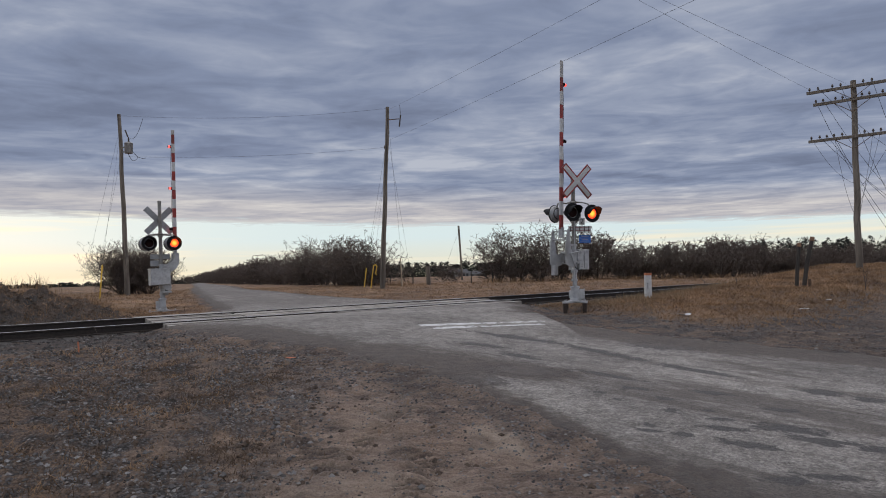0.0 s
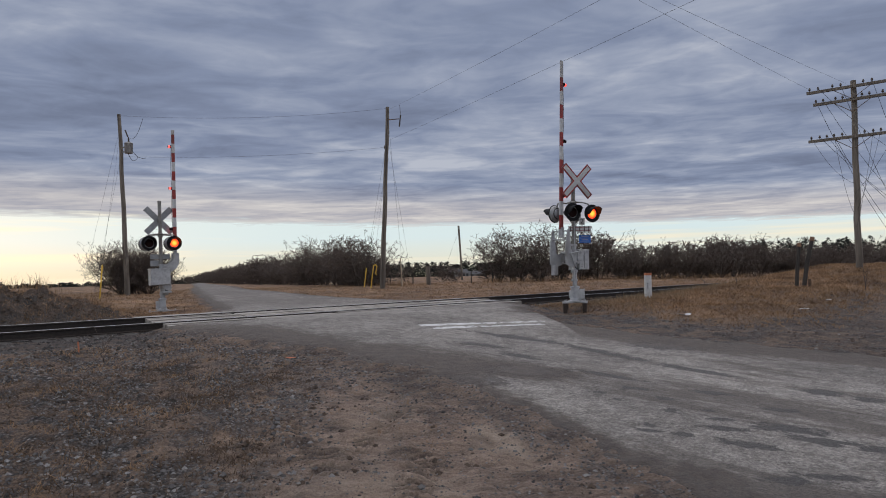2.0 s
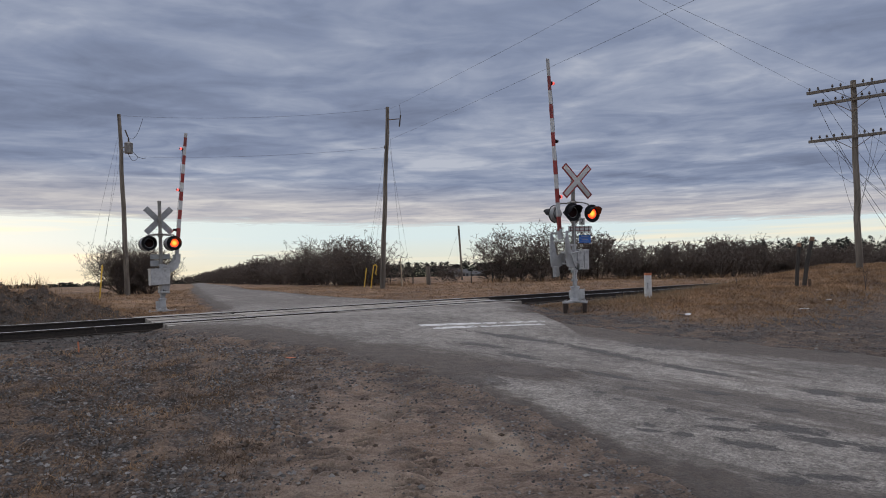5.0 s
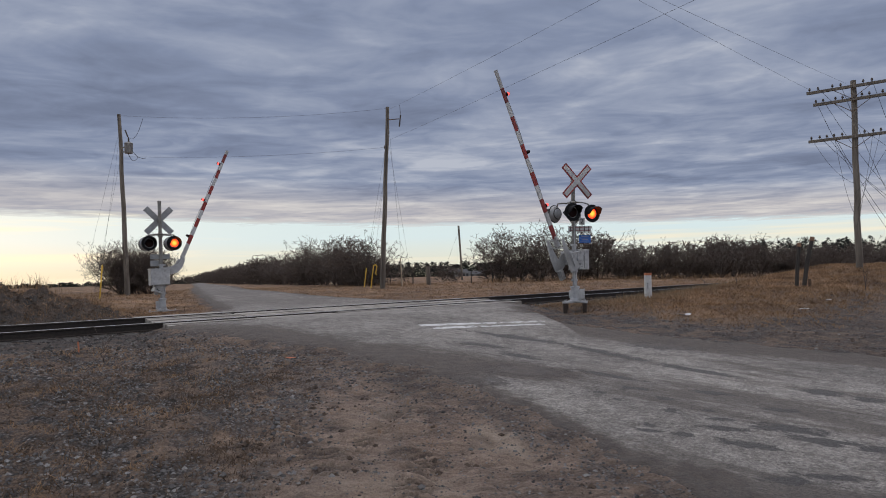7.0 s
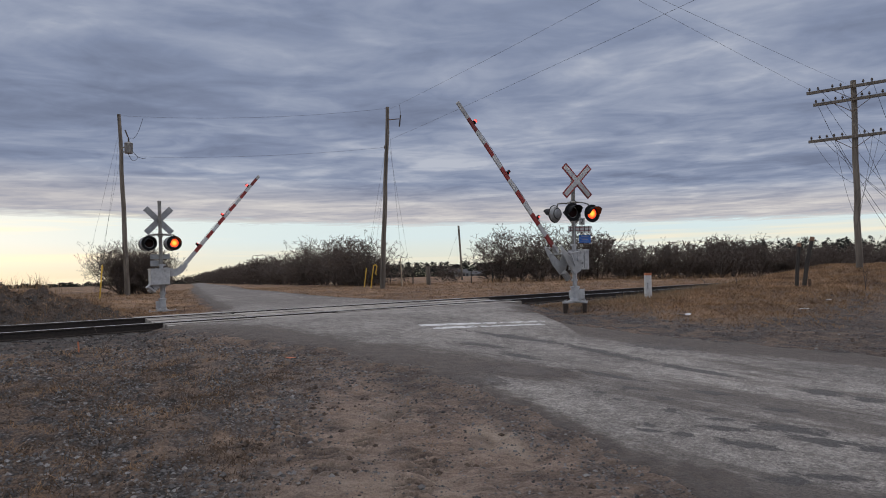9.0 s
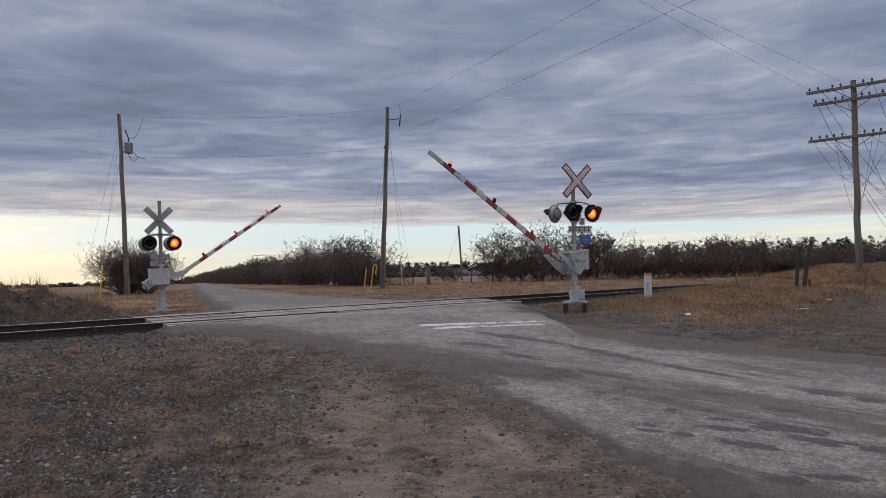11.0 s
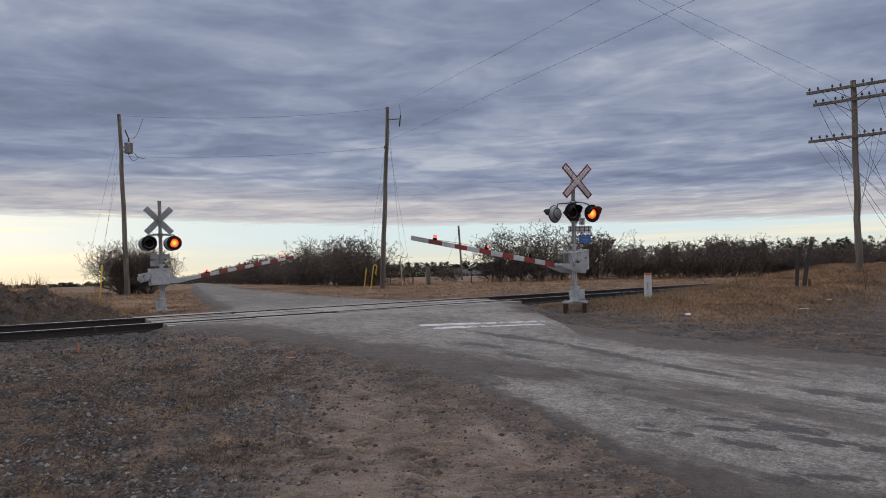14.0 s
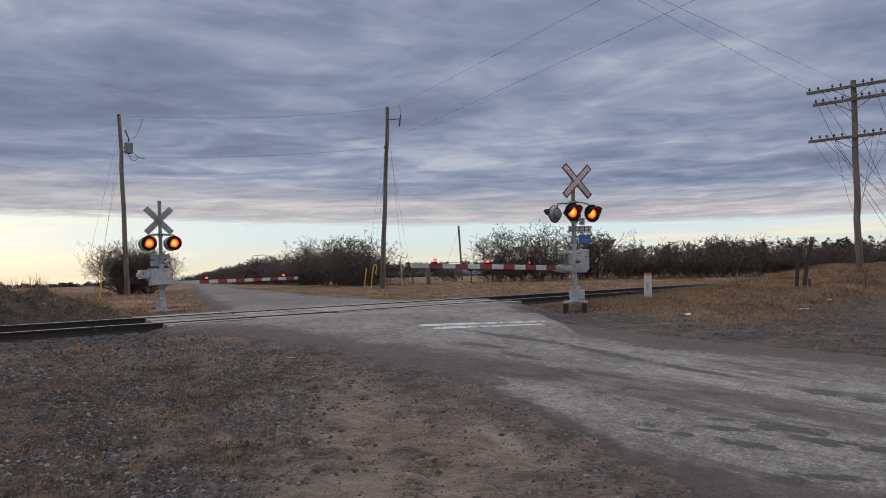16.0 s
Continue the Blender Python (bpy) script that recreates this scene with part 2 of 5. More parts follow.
def ground_height(X, Y):
    X, Y = np.asarray(X, float), np.asarray(Y, float)
    p, q = -D.y * X + D.x * Y, D.x * X + D.y * Y
    on_road = sstep(-0.9, 0.4, road_mask(X, Y))
    rise = np.clip((p - 2.0) / 10.0, 0, 1)
    z = rise * (0.54 + 0.16 * on_road)
    z = z + 0.05 * sstep(17.5, 20.0, p) * (1 - on_road) + 0.34 * sstep(20, 40, p) + 0.3 * sstep(60, 320, Y)
    # grass bank beside the telegraph pole
    z = z + np.clip(0.078 * (q - 14.0), 0, 1.15) * sstep(3.6, 8.0, p) * (1 - sstep(10.0, 13.6, p)) * (1 - 0.4 * on_road)
    # spoil heap behind the rails
    z = z + 0.84 * sstep(17.2, 19.2, p) * (1 - sstep(20.5, 24.5, p)) * (1 - sstep(1.6, 5.2, q)) * (1 + 0.16 * wave(X, Y, 1.7, 8))
    rough = (1 - 0.93 * on_road) * (1 - sstep(13.3, 14.2, p) * (1 - sstep(17.0, 17.9, p)))
    z = z + rough * (0.035 * wave(X, Y, 2.3, 5) + 0.016 * wave(X, Y, 0.6, 6) + 0.008 * wave(X, Y, 0.21, 7))
    # wheel marks pressed into the mud
    for x0, y0, slope, ln in TREADS:
        off_axis, on = X - x0 - slope * (Y - y0), np.abs(Y - y0) < ln
        z = z + on * np.exp(-(np.abs(off_axis) / 0.15) ** 4) * (0.014 * np.sign(np.sin(Y * 62 + 20 * np.abs(off_axis))) - 0.012)
    heap = sstep(17.6, 19.0, p) * (1 - sstep(22, 26, p)) * (1 - sstep(3, 6, q))
    z = z - 0.11 * np.exp(-(((X - 3.72) / 0.75) ** 2 + ((Y - 17.75) / 0.7) ** 2))
    z = z - 0.07 * sstep(13.98, 14.1, p) * (1 - sstep(17.15, 17.27, p)) * on_road
    # crumbling step at the edge of the asphalt, small hollows in the verge
    z = z - 0.03 * np.exp(-((road_mask(X, Y) + 0.22) / 0.16) ** 2) * (Y < 11)
    verge = (1 - on_road) * (Y < 13) * (1 - sstep(11.4, 12.6, p))
    z = z + verge * (0.022 * wave(X, Y, 0.42, 91) + 0.012 * np.abs(wave(X, Y, 0.17, 92)))
    return z + heap * (0.12 * wave(X, Y, 0.9, 21) + 0.075 * wave(X, Y, 0.33, 22) + 0.045 * np.abs(wave(X, Y, 0.16, 23)))


def gz(x, y):
    return float(ground_height(x, y))


# material set
def ground_material():
    m, nt, b = nodes_of("earth_gravel_and_dry_grass")

    def attr(name):
        a = nt.nodes.new("ShaderNodeAttribute")
        a.attribute_name = name
        return a.outputs["Fac"]

    v = mapped(nt)
    stones = nt.nodes.new("ShaderNodeTexVoronoi")
    stones.inputs["Scale"].default_value = 34
    nt.links.new(v, stones.inputs["Vector"])
    stones2 = nt.nodes.new("ShaderNodeTexVoronoi")
    stones2.inputs["Scale"].default_value = 60
    nt.links.new(v, stones2.inputs["Vector"])
    fine = noise_node(nt, 30, 8, 0.7, v)
    mid = noise_node(nt, 2.2, 7, 0.65, v, 0.4)
    big = noise_node(nt, 0.5, 5, 0.6, v, 0.3)
    grit = noise_node(nt, 48, 10, 0.88, v)
    mud = ramp_node(nt, [(0.41, (0.040, 0.027, 0.021)), (0.465, (0.150, 0.104, 0.078)), (0.53, (0.305, 0.224, 0.172)), (0.585, (0.50, 0.39, 0.31))])
    scuff = nt.nodes.new("ShaderNodeVectorMath")
    scuff.operation = "MULTIPLY"
    scuff.inputs[1].default_value = (1.3, 5.5, 1)
    nt.links.new(v, scuff.inputs[0])
    scuffs = noise_node(nt, 1.6, 9, 0.72, scuff.outputs[0], 0.7)
    nt.links.new(maths(nt, "ADD", maths(nt, "ADD", maths(nt, "MULTIPLY", grit.outputs["Fac"], 0.42), maths(nt, "MULTIPLY", mid.outputs["Fac"], 0.28)), maths(nt, "MULTIPLY", scuffs.outputs["Fac"], 0.30)), mud.inputs["Fac"])
    sep = nt.nodes.new("ShaderNodeSeparateColor")
    nt.links.new(stones.outputs["Color"], sep.inputs[0])
    grav = ramp_node(nt, [(0.0, (0.030, 0.027, 0.026)), (0.5, (0.105, 0.098, 0.096)), (0.85, (0.20, 0.192, 0.19)), (1.0, (0.38, 0.36, 0.34))])
    nt.links.new(sep.outputs[0], grav.inputs["Fac"])
    gap = ramp_node(nt, [(0.30, (1, 1, 1)), (0.62, (0.28, 0.24, 0.21))])
    nt.links.new(stones.outputs["Distance"], gap.inputs["Fac"])
    gravel = mix_col(nt, 1.0, grav.outputs["Color"], gap.outputs["Color"], "MULTIPLY")
    soil = ramp_node(nt, [(0.40, (0.026, 0.018, 0.014)), (0.5, (0.090, 0.060, 0.043)), (0.60, (0.215, 0.150, 0.105))])
    nt.links.new(fine.outputs["Fac"], soil.inputs["Fac"])
    patch = ramp_node(nt, [(0.42, (0, 0, 0)), (0.56, (1, 1, 1))])
    nt.links.new(mid.outputs["Fac"], patch.inputs["Fac"])
    gravel = mix_col(nt, patch.outputs["Color"], gravel, soil.outputs["Color"])
    grass = ramp_node(nt, [(0.38, (0.075, 0.042, 0.023)), (0.5, (0.205, 0.120, 0.064)), (0.63, (0.40, 0.245, 0.132))])
    nt.links.new(maths(nt, "ADD", maths(nt, "MULTIPLY", fine.outputs["Fac"], 0.45), maths(nt, "MULTIPLY", big.outputs["Fac"], 0.55)), grass.inputs["Fac"])
    wm = maths(nt, "ADD", attr("mud"), maths(nt, "MULTIPLY", maths(nt, "SUBTRACT", mid.outputs["Fac"], 0.5), 1.6), True)
    wg = maths(nt, "ADD", attr("grass"), maths(nt, "MULTIPLY", maths(nt, "SUBTRACT", mid.outputs["Fac"], 0.5), 1.8), True)
    col = mix_col(nt, wm, gravel, mud.outputs["Color"])
    col = mix_col(nt, wg, col, grass.outputs["Color"])
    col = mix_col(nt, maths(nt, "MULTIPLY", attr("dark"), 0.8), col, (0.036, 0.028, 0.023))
    col = mix_col(nt, maths(nt, "MULTIPLY", attr("pale"), maths(nt, "MULTIPLY", grit.outputs["Fac"], 1.5), True), col, (0.50, 0.40, 0.31))
    nt.links.new(col, b.inputs["Base Color"])
    b.inputs["Roughness"].default_value = 0.85
    h = maths(nt, "ADD", maths(nt, "MULTIPLY", stones.outputs["Distance"], -0.8), maths(nt, "ADD", fine.outputs["Fac"], maths(nt, "MULTIPLY", stones2.outputs["Distance"], -0.4)))
    h = maths(nt, "ADD", h, maths(nt, "MULTIPLY", grit.outputs["Fac"], 0.7))
    bump(nt, b, h, 1.0, 0.04)
    return m


def asphalt_material():
    m, nt, b = nodes_of("worn_grey_asphalt")

    def attr(name):
        a = nt.nodes.new("ShaderNodeAttribute")
        a.attribute_name = name
        return a.outputs["Fac"]

    def stretched(src, k):
        n = nt.nodes.new("ShaderNodeVectorMath")
        n.operation = "MULTIPLY"
        n.inputs[1].default_value = k
        nt.links.new(src, n.inputs[0])
        return n.outputs[0]

    v = mapped(nt)
    turned = mapped(nt, (1, 1, 1), (0, 0, 44))
    fine = noise_node(nt, 34, 10, 0.85, v)
    chips = nt.nodes.new("ShaderNodeTexVoronoi")
    chips.inputs["Scale"].default_value = 46
    nt.links.new(v, chips.inputs["Vector"])
    streak = noise_node(nt, 1.0, 10, 0.74, stretched(turned, (1.1, 5.0, 1)), 0.7)
    lanes = noise_node(nt, 1.0, 6, 0.62, stretched(turned, (0.16, 1.15, 1)), 0.35)
    mottle = noise_node(nt, 5.0, 12, 0.8, v, 0.3)
    wide = noise_node(nt, 0.4, 5, 0.6, v, 0.4)
    # aggregate: pale stone and dark binder
    grain = maths(nt, "ADD", maths(nt, "MULTIPLY", fine.outputs["Fac"], 0.5), maths(nt, "ADD", maths(nt, "MULTIPLY", mottle.outputs["Fac"], 0.32), maths(nt, "MULTIPLY", wide.outputs["Fac"], 0.18)))
    base = ramp_node(nt, [(0.40, (0.056, 0.050, 0.045)), (0.465, (0.150, 0.136, 0.122)), (0.52, (0.265, 0.244, 0.221)), (0.59, (0.45, 0.420, 0.380))])
    nt.links.new(grain, base.inputs["Fac"])
    sep = nt.nodes.new("ShaderNodeSeparateColor")
    nt.links.new(chips.outputs["Color"], sep.inputs[0])
    chip = ramp_node(nt, [(0.0, (0.62, 0.61, 0.60)), (0.6, (1.0, 1.0, 1.0)), (1.0, (1.32, 1.30, 1.27))])
    nt.links.new(sep.outputs[0], chip.inputs["Fac"])
    col = mix_col(nt, 0.75, base.outputs["Color"], chip.outputs["Color"], "MULTIPLY")
    # lanes worn paler by wheels, dirt left between them
    between = ramp_node(nt, [(0.42, (0.85, 0.85, 0.85)), (0.50, (0, 0, 0))])
    nt.links.new(maths(nt, "ADD", maths(nt, "MULTIPLY", lanes.outputs["Fac"], 0.6), maths(nt, "MULTIPLY", streak.outputs["Fac"], 0.4)), between.inputs["Fac"])
    grime = ramp_node(nt, [(0.38, (0.052, 0.043, 0.037)), (0.62, (0.145, 0.122, 0.104))])
    nt.links.new(fine.outputs["Fac"], grime.inputs["Fac"])
    col = mix_col(nt, maths(nt, "MULTIPLY", between.outputs["Color"], attr("lane")), col, grime.outputs["Color"])
    # worn-through dark patches with ragged edges
    torn = noise_node(nt, 1.0, 10, 0.72, stretched(turned, (4.2, 9.5, 1)), 1.2)
    ragged = maths(nt, "ADD", maths(nt, "MULTIPLY", maths(nt, "SUBTRACT", streak.outputs["Fac"], 0.5), 1.1), maths(nt, "MULTIPLY", maths(nt, "SUBTRACT", torn.outputs["Fac"], 0.5), 2.6))
    worn = ramp_node(nt, [(0.46, (0, 0, 0)), (0.56, (0.95, 0.95, 0.95))])
    nt.links.new(maths(nt, "ADD", attr("patch"), ragged), worn.inputs["Fac"])
    binder = ramp_node(nt, [(0.40, (0.034, 0.030, 0.028)), (0.60, (0.088, 0.079, 0.072))])
    nt.links.new(fine.outputs["Fac"], binder.inputs["Fac"])
    col = mix_col(nt, worn.outputs["Color"], col, binder.outputs["Color"])
    loose = maths(nt, "ADD", maths(nt, "MULTIPLY", maths(nt, "SUBTRACT", streak.outputs["Fac"], 0.5), 1.4), maths(nt, "MULTIPLY", maths(nt, "SUBTRACT", torn.outputs["Fac"], 0.5), 1.2))
    strewn = ramp_node(nt, [(0.22, (0, 0, 0)), (0.36, (0.55, 0.55, 0.55)), (0.58, (1, 1, 1))])
    nt.links.new(maths(nt, "ADD", attr("dirt"), loose), strewn.inputs["Fac"])
    dirt = strewn.outputs["Color"]
    soil = ramp_node(nt, [(0.38, (0.042, 0.034, 0.029)), (0.5, (0.085, 0.068, 0.056)), (0.62, (0.15, 0.12, 0.098))])
    nt.links.new(maths(nt, "ADD", maths(nt, "MULTIPLY", fine.outputs["Fac"], 0.55), maths(nt, "MULTIPLY", mottle.outputs["Fac"], 0.45)), soil.inputs["Fac"])
    col = mix_col(nt, dirt, col, soil.outputs["Color"])
    crack = nt.nodes.new("ShaderNodeTexVoronoi")
    crack.feature = "DISTANCE_TO_EDGE"
    crack.inputs["Scale"].default_value = 3.2
    warp = mix_col(nt, 0.16, v, noise_node(nt, 3.5, 6, 0.75, v).outputs["Color"])
    nt.links.new(warp, crack.inputs["Vector"])
    line = ramp_node(nt, [(0.0, (0.8, 0.8, 0.8)), (0.02, (0, 0, 0))])
    nt.links.new(crack.outputs["Distance"], line.inputs["Fac"])
    col = mix_col(nt, maths(nt, "MULTIPLY", line.outputs["Color"], attr("crazed")), col, (0.045, 0.04, 0.036))
    nt.links.new(col, b.inputs["Base Color"])
    rough = maths(nt, "SUBTRACT", 0.76, maths(nt, "MULTIPLY", worn.outputs["Color"], 0.12))
    nt.links.new(rough, b.inputs["Roughness"])
    h = maths(nt, "ADD", fine.outputs["Fac"], maths(nt, "MULTIPLY", chips.outputs["Distance"], -0.7))
    h = maths(nt, "SUBTRACT", h, maths(nt, "MULTIPLY", worn.outputs["Color"], 0.5))
    bump(nt, b, h, 0.9, 0.02)
    return m


GROUND = ground_material()
ASPHALT = asphalt_material()
CLOUD = cloud_material()
POLE_WOOD = surface("weathered_pole_wood", (0.09, 0.075, 0.06), (0.26, 0.225, 0.185), 14, 0.85, 0, 0.5, (0.07, 0.058, 0.048), 0.01, (1, 1, 0.06))
DARK_WOOD = surface("creosoted_wood", (0.02, 0.018, 0.016), (0.065, 0.055, 0.047), 16, 0.8, 0, 0.5, None, 0.01, (1, 1, 0.1))
RAIL_STEEL = surface("rusty_rail_steel", (0.014, 0.011, 0.009), (0.042, 0.031, 0.025), 20, 0.65, 0.2, 0.2)
RAIL_HEAD = surface("polished_rail_head", (0.30, 0.30, 0.31), (0.48, 0.48, 0.49), 30, 0.38, 0.9, 0.05)
SILVER = surface("silver_grey_paint", (0.32, 0.325, 0.33), (0.50, 0.505, 0.51), 9, 0.55, 0.0, 0.1, (0.24, 0.235, 0.225))
GALV = surface("galvanised_pipe", (0.17, 0.165, 0.155), (0.32, 0.31, 0.29), 11, 0.6, 0.35, 0.15, (0.2, 0.16, 0.12))
BLACK = surface("matt_black_paint", (0.009, 0.009, 0.01), (0.022, 0.022, 0.024), 18, 0.55, 0, 0.1)
ALU = surface("bare_aluminium_back", (0.24, 0.245, 0.25), (0.38, 0.385, 0.39), 6, 0.5, 0.4, 0.05)
RED = surface("red_reflective_sheet", (0.22, 0.026, 0.023), (0.36, 0.046, 0.038), 9, 0.5, 0, 0.05, (0.17, 0.035, 0.03))
WHITE = surface("white_reflective_sheet", (0.44, 0.44, 0.44), (0.60, 0.60, 0.595), 8, 0.5, 0, 0.05, (0.34, 0.33, 0.32))
RUST = surface("rusty_steel", (0.07, 0.045, 0.03), (0.17, 0.11, 0.075), 12, 0.8, 0.2, 0.3)
OLD_STEEL = surface("dark_rusted_steel", (0.025, 0.018, 0.014), (0.07, 0.05, 0.038), 12, 0.8, 0.2, 0.3)
WIRE = surface("dark_wire", (0.03, 0.03, 0.032), (0.06, 0.06, 0.065), 5, 0.6, 0.2, 0)
BLUE = surface("blue_sign_sheet", (0.02, 0.11, 0.42), (0.03, 0.16, 0.55), 8, 0.45, 0, 0.04)
YELLOW = surface("yellow_plastic", (0.55, 0.33, 0.02), (0.75, 0.47, 0.04), 9, 0.55, 0, 0.05, (0.4, 0.26, 0.04))
CONCRETE = surface("pale_crossing_plank", (0.15, 0.135, 0.118), (0.48, 0.45, 0.41), 16, 0.75, 0, 0.4, (0.085, 0.07, 0.058), 0.012, (0.25, 2.2, 1))
plank_nodes = CONCRETE.node_tree
plank_rnd = plank_nodes.nodes.new("ShaderNodeObjectInfo")
plank_tone = ramp_node(plank_nodes, [(0.0, (0.55, 0.53, 0.50)), (0.5, (0.95, 0.94, 0.92)), (1.0, (1.3, 1.28, 1.25))])
plank_nodes.links.new(plank_rnd.outputs["Random"], plank_tone.inputs["Fac"])
plank_bsdf = plank_nodes.nodes["Principled BSDF"]
plank_nodes.links.new(mix_col(plank_nodes, 1.0, plank_bsdf.inputs["Base Color"].links[0].from_socket, plank_tone.outputs["Color"], "MULTIPLY"), plank_bsdf.inputs["Base Color"])
BLACK.node_tree.nodes["Principled BSDF"].inputs["Specular IOR Level"].default_value = 0.15
LIT = glow("lit_red_lens", (1.0, 0.40, 0.045), (1.0, 0.17, 0.022), (1.0, 0.012, 0.008), 2.0, 0.15)
LIT_SMALL = glow("lit_small_lens", (1.0, 0.10, 0.08), (1.0, 0.07, 0.06), (1.0, 0.04, 0.04), 2.4, 0.09)
UNLIT = surface("dark_red_lens", (0.014, 0.004, 0.004), (0.028, 0.007, 0.007), 25, 0.5, 0, 0.1)
UNLIT.node_tree.nodes["Principled BSDF"].inputs["Specular IOR Level"].default_value = 0.2


# ground: one sheet, rings round the camera's stand
def ring_grid():
    fine = np.radians(np.arange(-41, 41.01, 0.2))
    rest = np.radians(np.arange(45, 316, 5.0))
    ang = np.concatenate([fine, rest])
    rad = np.concatenate([[0.001, 0.6, 1.5, 2.3], np.geomspace(3.0, 24, 400), np.geomspace(24.4, 130, 110), [150, 180, 220, 280, 360, 500, 800, 1400, 2500, 4600]])
    A, R = np.meshgrid(ang, rad)
    return ang, rad, np.sin(A) * R + 0.02, np.cos(A) * R


def grid_mesh(name, X, Y, Z, keep=None, mat=None, attrs=None, close=True):
    nr, na = X.shape
    co = np.stack([X, Y, Z], -1).reshape(-1, 3)
    i, j = np.meshgrid(np.arange(nr - 1), np.arange(na if close else na - 1), indexing="ij")
    a, b = i * na + j, i * na + (j + 1) % na
    f = np.stack([a, a + na, b + na, b], -1).reshape(-1, 4)
    if keep is not None:
        f = f[keep.reshape(-1)[f].all(1)]
        used, inv = np.unique(f, return_inverse=True)
        co, f = co[used], inv.reshape(f.shape)
        attrs = {k: v.reshape(-1)[used] for k, v in (attrs or {}).items()}
    me = bpy.data.meshes.new(name)
    me.vertices.add(len(co))
    me.vertices.foreach_set("co", co.reshape(-1))
    me.loops.add(f.size)
    me.loops.foreach_set("vertex_index", f.reshape(-1).astype(np.int32))
    me.polygons.add(len(f))
    me.polygons.foreach_set("loop_start", np.arange(0, f.size, 4, dtype=np.int32))
    me.polygons.foreach_set("use_smooth", np.ones(len(f), bool))
    me.update(calc_edges=True)
    me.validate()
    for k, val in (attrs or {}).items():
        at = me.attributes.new(k, "FLOAT", "POINT")
        at.data.foreach_set("value", val.reshape(-1).astype(np.float32))
    me.materials.append(mat)
    return new(name, me)


ANG, RAD, GX, GY = ring_grid()
GZ = ground_height(GX, GY)
GP, GQ = -D.y * GX + D.x * GY, D.x * GX + D.y * GY
MASK = road_mask(GX, GY)


def soft_blob(cx, cy, sx, sy, turn=0.0):
    c, s = math.cos(radians(turn)), math.sin(radians(turn))
    u, w = (GX - cx) * c + (GY - cy) * s, -(GX - cx) * s + (GY - cy) * c
    return np.exp(-((u / sx) ** 2 + (w / sy) ** 2))


mud_w = np.clip(1.15 * soft_blob(0.0, 6.0, 1.9, 3.4, 12) + 0.8 * soft_blob(1.6, 3.6, 2.2, 1.6) + 0.55 * soft_blob(-3.2, 10.2, 3.2, 1.2, -30) + 0.3 * sstep(17.0, 18.0, GP) * (1 - sstep(2, 6, GQ)) + 0.35 * sstep(9.5, 13, GQ) * sstep(2.2, 4, GP) * (1 - sstep(6.5, 9, GP)), 0, 1)
grass_w = np.clip(sstep(18.0, 19.5, GP) * 1.1 - 0.55 * (1 - sstep(2, 7, GQ)) * (1 - sstep(22, 26, GP)) + sstep(5.5, 8.0, GP) * sstep(13.0, 16.5, GQ) + 0.22 * sstep(-2.0, -4.5, GX) * (1 - sstep(10, 13, GP)), 0, 1) * (1 - sstep(-0.6, 0.3, MASK) * (GY < 80))
grass_w = grass_w * (1 - 0.8 * sstep(13.6, 14.3, GP) * (1 - sstep(17.0, 17.7, GP)))
edge_w = 0.75 * np.exp(-((MASK + 0.32) / 0.3) ** 2) * (GY < 10.5) * (0.6 + 0.4 * wave(GX, GY, 0.6, 71))
mud_w = np.clip(mud_w - 0.8 * edge_w, 0, 1)
dark_w = 0.55 * np.clip(edge_w + soft_blob(0.2, 8.2, 1.6, 0.8, -20) + 0.7 * soft_blob(1.7, 5.6, 0.5, 1.4, 35) + 0.8 * soft_blob(9.4, 14.2, 1.3, 0.5) + soft_blob(7.6, 14.4, 0.7, 0.35) + 0.75 * sstep(8.5, 11, GQ) * (1 - sstep(6.2, 8.6, GP)) * (GX > 2) + 1.2 * sstep(11.8, 13.0, GP) * (1 - sstep(16.8, 17.6, GP)) * (1 - sstep(-0.5, 0.2, MASK)) + 1.6 * sstep(17.2, 18.2, GP) * (1 - sstep(3, 6, GQ)) * (1 - sstep(21, 24, GP)), 0, 1.6)
pale_w = np.clip((1.5 * soft_blob(0.45, 5.6, 0.18, 0.42, 20) + 0.5 * soft_blob(-0.55, 4.6, 0.7, 0.5) + 0.45 * soft_blob(-0.7, 6.4, 0.35, 1.0) + 0.35 * soft_blob(1.0, 8.9, 0.3, 0.2)) * (0.65 + 0.5 * wave(GX, GY, 0.4, 73)), 0, 1.0)
# low treads of the wheel marks are coloured darker, shade painted into the hollows
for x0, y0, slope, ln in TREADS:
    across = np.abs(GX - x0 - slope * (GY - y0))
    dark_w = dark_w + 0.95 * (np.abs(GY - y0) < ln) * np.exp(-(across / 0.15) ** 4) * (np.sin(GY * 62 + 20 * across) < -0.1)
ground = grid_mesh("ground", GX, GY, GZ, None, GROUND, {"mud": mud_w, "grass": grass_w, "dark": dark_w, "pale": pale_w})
tagged(ground, "brown muddy gravel verge with flattened dry winter grass", "ground", kind="structure")
far_gap = np.interp(GX, [a for a, _ in FAR_EDGE], [b for _, b in FAR_EDGE]) - GY
